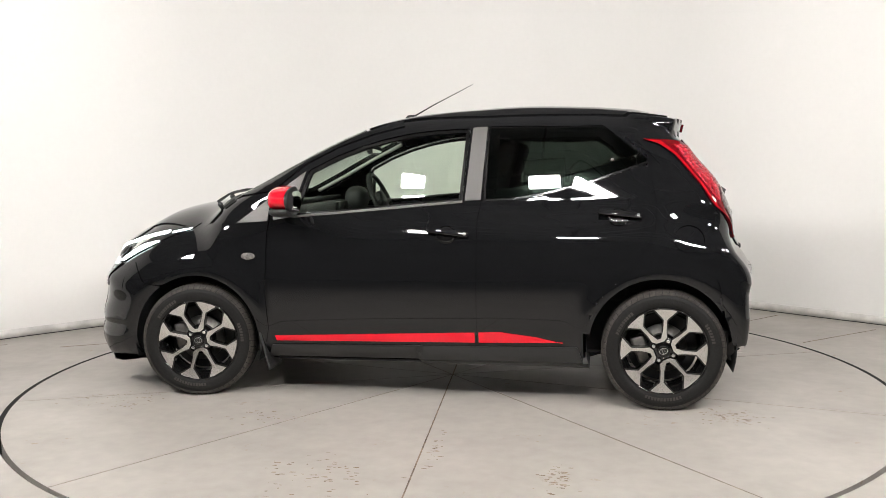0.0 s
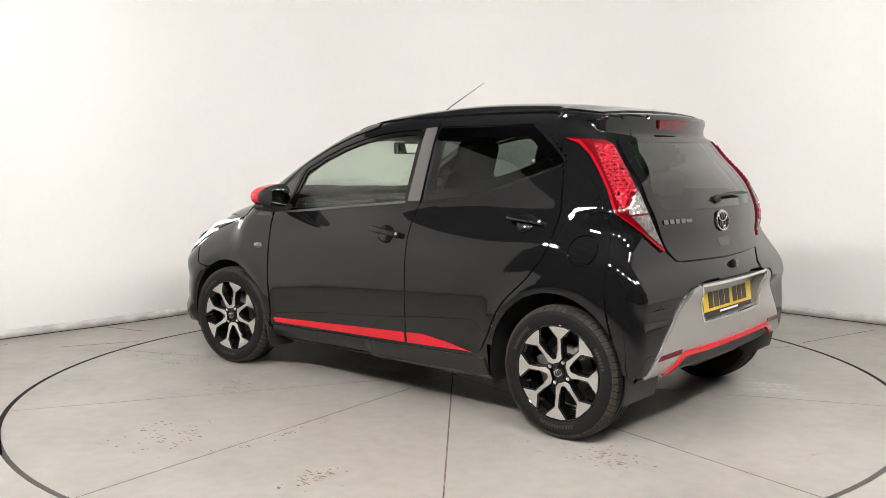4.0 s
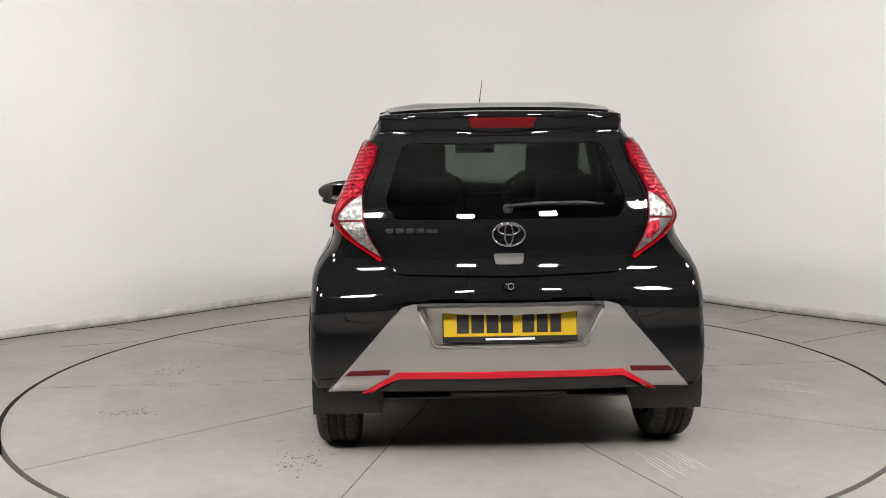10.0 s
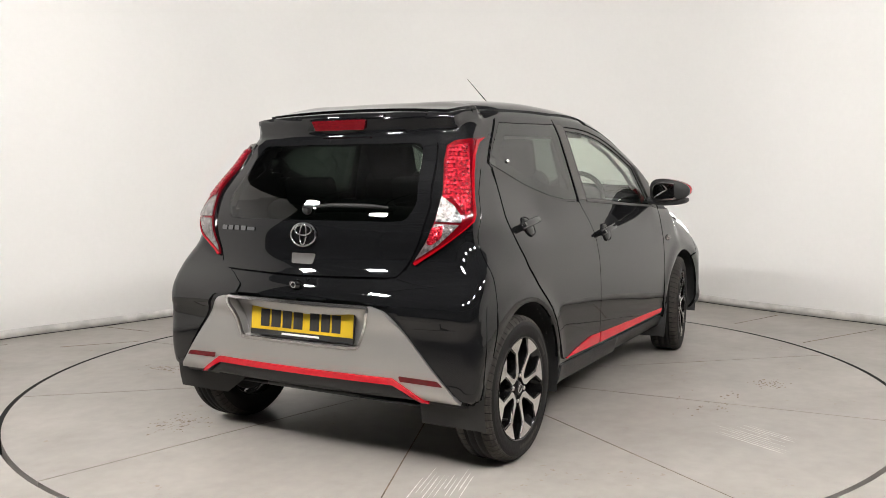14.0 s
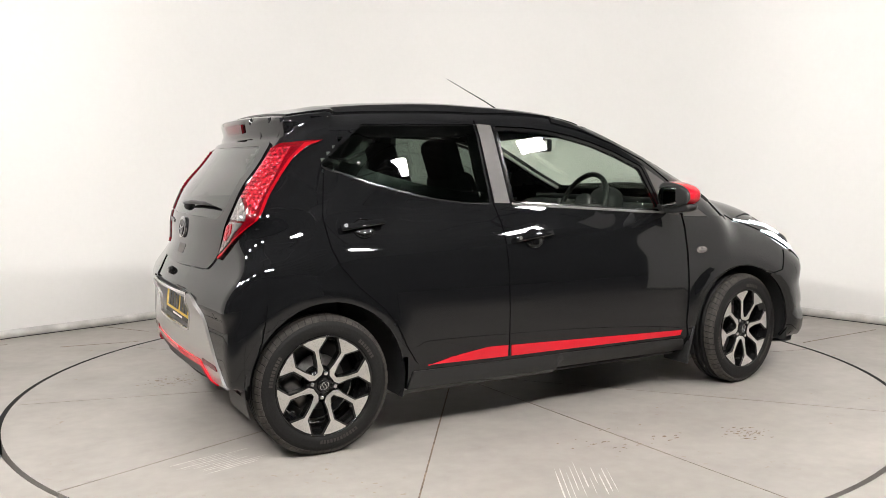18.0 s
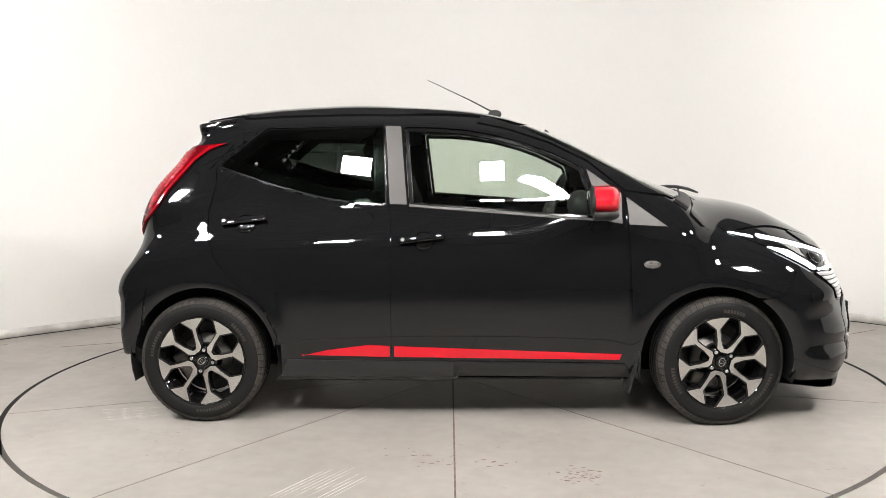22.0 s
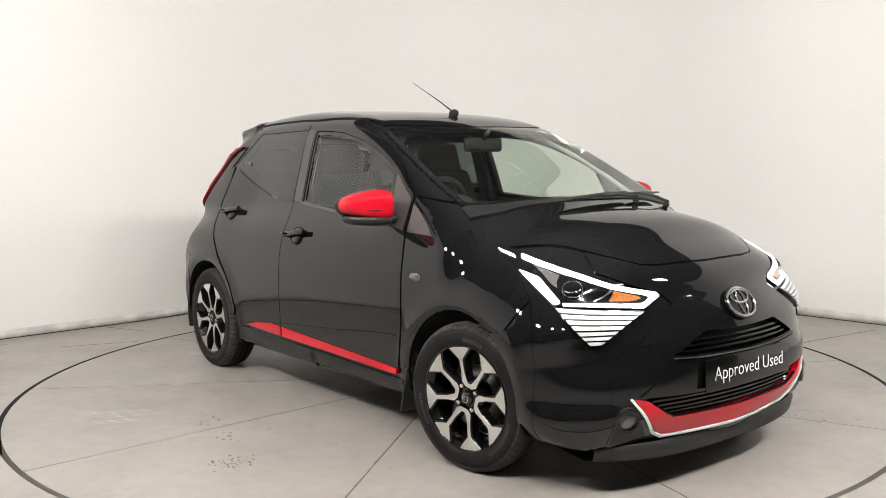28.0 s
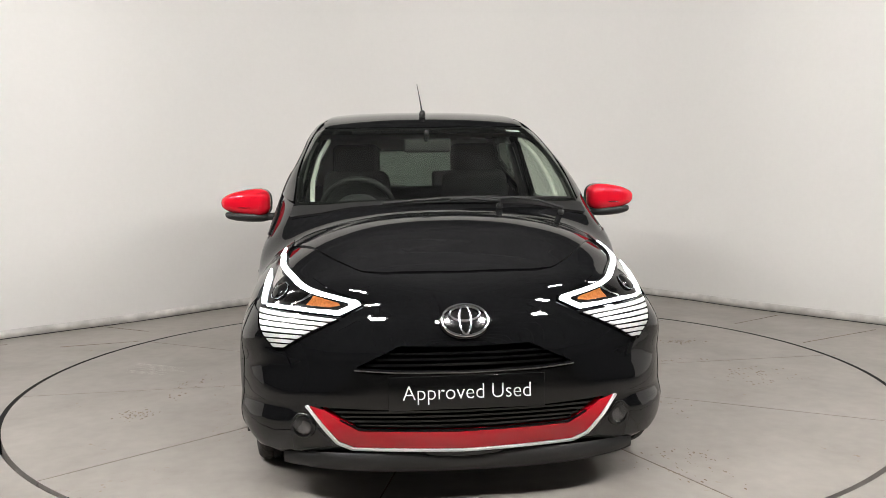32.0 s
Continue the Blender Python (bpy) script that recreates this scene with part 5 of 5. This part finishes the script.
# splitter under the nose
line = np.array([(NOSE(0.18) - 0.05 * y * y - 0.66 * y ** 4 - 0.004, y) for y in np.linspace(-0.625, 0.625, 43)])
vs, fs = [], []
for x, y in line:
    d = 0.02 * (abs(y) / 0.66) ** 2
    vs += [(x - 0.012, y, 0.195), (x + 0.002, y, 0.175), (x - 0.006, y, 0.128 + d), (x - 0.05, y, 0.122 + d), (x - 0.30, y, 0.150 + d)]
for i in range(len(line) - 1):
    for j in range(4):
        fs.append((5 * i + j, 5 * i + j + 1, 5 * i + j + 6, 5 * i + j + 5))
part("front_splitter", mesh_of("front_splitter", vs, fs, PLASTIC), PLASTIC, car, "matt black lip under the front bumper")
part("underbody_bar", soft_box((0.10, 0.46, 0.022), (-1.48, 0, 0.278), 0.008), PLASTIC, car)
part("rear_axle", tube([(-1.17, -0.62, 0.27), (-1.12, -0.3, 0.24), (-1.12, 0.3, 0.24), (-1.17, 0.62, 0.27)], 0.035, 10), PLASTIC, car)
# ---- cabin ----
def seat(x, y, name):
    lean = Matrix.Rotation(radians(-17), 4, "Y")
    st = part(name, soft_box((0.50, 0.48, 0.16), (x, y, 0.53), 0.05, 4), CLOTH, car, "dark cloth front seat")
    part("backrest", soft_box((0.13, 0.46, 0.58), (x - 0.30, y, 0.86), 0.055, 4, lean, (0.8, 0.80)), CLOTH, st)
    part("headrest", soft_box((0.09, 0.27, 0.20), (x - 0.41, y, 1.19), 0.04, 4, lean), CLOTH, st)
    part("headrest_stem", soft_box((0.05, 0.16, 0.10), (x - 0.385, y, 1.10), 0.02, 2, lean), CLOTH, st)
    return st


for y in (0.34, -0.34):
    seat(0.02, y, "front_seat")
bench = part("rear_bench", soft_box((0.45, 1.10, 0.16), (-0.78, 0, 0.56), 0.05, 3), CLOTH, car, "dark cloth rear bench")
part("bench_back", soft_box((0.12, 1.10, 0.46), (-1.05, 0, 0.80), 0.05, 3, Matrix.Rotation(radians(-16), 4, "Y")), CLOTH, bench)
for y in (0.29, -0.29):
    part("headrest", soft_box((0.08, 0.26, 0.13), (-1.13, y, 1.06), 0.03, 3, Matrix.Rotation(radians(-16), 4, "Y")), CLOTH, bench)
dash = part("dashboard", soft_box((0.46, 1.24, 0.22), (0.80, 0, 0.84), 0.07, 4, Matrix.Rotation(radians(4), 4, "Y"), (0.75, 0.94)), DASH, car, "dark grey dashboard")
part("binnacle", egg((0.60, -0.34, 0.965), (0.07, 0.10, 0.075), 2.4, 12, 24), DASH, dash)
part("screen", soft_box((0.02, 0.20, 0.13), (0.60, 0.0, 0.90), 0.008, 2), GLOSS_BLACK, dash)
part("dash_ledge", soft_box((0.30, 1.18, 0.03), (0.92, 0, 0.955), 0.012, 2, Matrix.Rotation(radians(5), 4, "Y")), DASH, dash)
column = Matrix.Translation((0.44, -0.34, 0.945)) @ Matrix.Rotation(radians(-66), 4, "Y")
wheel_ring = tube([(0.178 * math.cos(t), 0.178 * math.sin(t), 0) for t in np.linspace(0, 2 * math.pi, 40, endpoint=False)], 0.014, 10, True)
bmesh.ops.transform(wheel_ring, matrix=column, verts=wheel_ring.verts)
steer = part("steering_wheel", wheel_ring, PLASTIC, car, "black steering wheel on the right")
hubm = egg((0, 0, 0.0), (0.07, 0.065, 0.028), 2.5, 10, 20)
bmesh.ops.transform(hubm, matrix=column, verts=hubm.verts)
part("airbag_cover", hubm, DASH, steer)
for a in (0, 90, 180):
    sp = tube([(0.05 * math.cos(radians(a + 90)), 0.05 * math.sin(radians(a + 90)), 0), (0.172 * math.cos(radians(a + 90)), 0.172 * math.sin(radians(a + 90)), 0)], 0.013, 8)
    bmesh.ops.transform(sp, matrix=column, verts=sp.verts)
    part("wheel_spoke", sp, SATIN, steer)
im = part("rear_view_mirror", soft_box((0.03, 0.235, 0.068), (0.40, 0.005, 1.265), 0.014, 3), PLASTIC, car, "black rear-view mirror")
part("mirror_stem", tube([(0.41, 0.0, 1.29), (0.45, 0.0, 1.338)], 0.012, 8), PLASTIC, im)
part("mirror_glass", soft_box((0.004, 0.215, 0.054), (0.384, 0.005, 1.265), 0.001, 1), MIRROR, im)
for s in (1, -1):
    belt = part("seat_belt", tube([(-0.27, s * 0.575, 1.22), (-0.25, s * 0.60, 0.95), (-0.22, s * 0.62, 0.62)], 0.010, 6), CLOTH, car, "dark seat belt")
    part("pillar_trim", soft_box((0.10, 0.04, 0.34), (-0.285, s * 0.585, 1.12), 0.015, 2, Matrix.Rotation(radians(13 * s), 4, "X") @ Matrix.Rotation(radians(-4), 4, "Y")), DASH, car)
panel("tax_sticker", car, WHITE_INK, "top", 1, [(0.385, 0.40), (0.385, 0.47), (0.362, 0.47), (0.362, 0.40)], r=0.002, lift=-0.004, depth=0, gap=0)

# ---- wear on the turntable ----
for at, size, count, seed in (((0.24, 1.64), (0.34, 0.26), 70, 1), ((-1.38, 0.66), (0.22, 0.18), 80, 2), ((0.75, 0.90), (0.30, 0.2), 30, 3), ((-0.65, 1.58), (0.10, 0.20), 60, 4), ((0.58, -1.59), (0.16, 0.14), 60, 5), ((1.58, 0.75), (0.3, 0.3), 60, 6), ((-0.14, 1.32), (0.05, 0.35), 30, 7), ((0.0, -1.4), (0.6, 0.3), 40, 8)):
    worn_patch(at, size, count, seed, RUST, "worn_flecks")
worn_patch((-0.38, -1.70), (0.42, 0.22), 11, 9, SCUFF, "chalk_scuffs", 62, True)
worn_patch((-1.52, -0.80), (0.42, 0.20), 11, 10, SCUFF, "chalk_scuffs", 15, True)

for s in (1, -1):
    post = []
    for x, y in ((0.93, 0.545), (0.75, 0.548), (0.55, 0.525), (0.36, 0.480)):
        q, n = on_skin("top", 1, x, s * y, -0.05)
        post.append(tuple(q))
    part("screen_pillar_trim", tube(post, 0.011, 8), LINER, car, "light grey trim on the windscreen pillar")
# ---- what moves: the turntable turns, and the car with it ----
CENTRE = (-0.068, 0.169)


def heading(t):
    return 170.71 - 7.951 * t + 1.008 * math.sin(math.pi * t / 32)


def motions():
    rows, turns = [], []
    for t in range(33):
        h = heading(t)
        c, s = math.cos(radians(h)), math.sin(radians(h))
        rows.append((t, pose(-(c * CENTRE[0] - s * CENTRE[1]), -(s * CENTRE[0] + c * CENTRE[1]), 0.0, 0, 0, h)))
        turns.append((t, pose(0, 0, 0, 0, 0, h)))
    walk(car, rows)
    walk(turntable, turns)


motions()
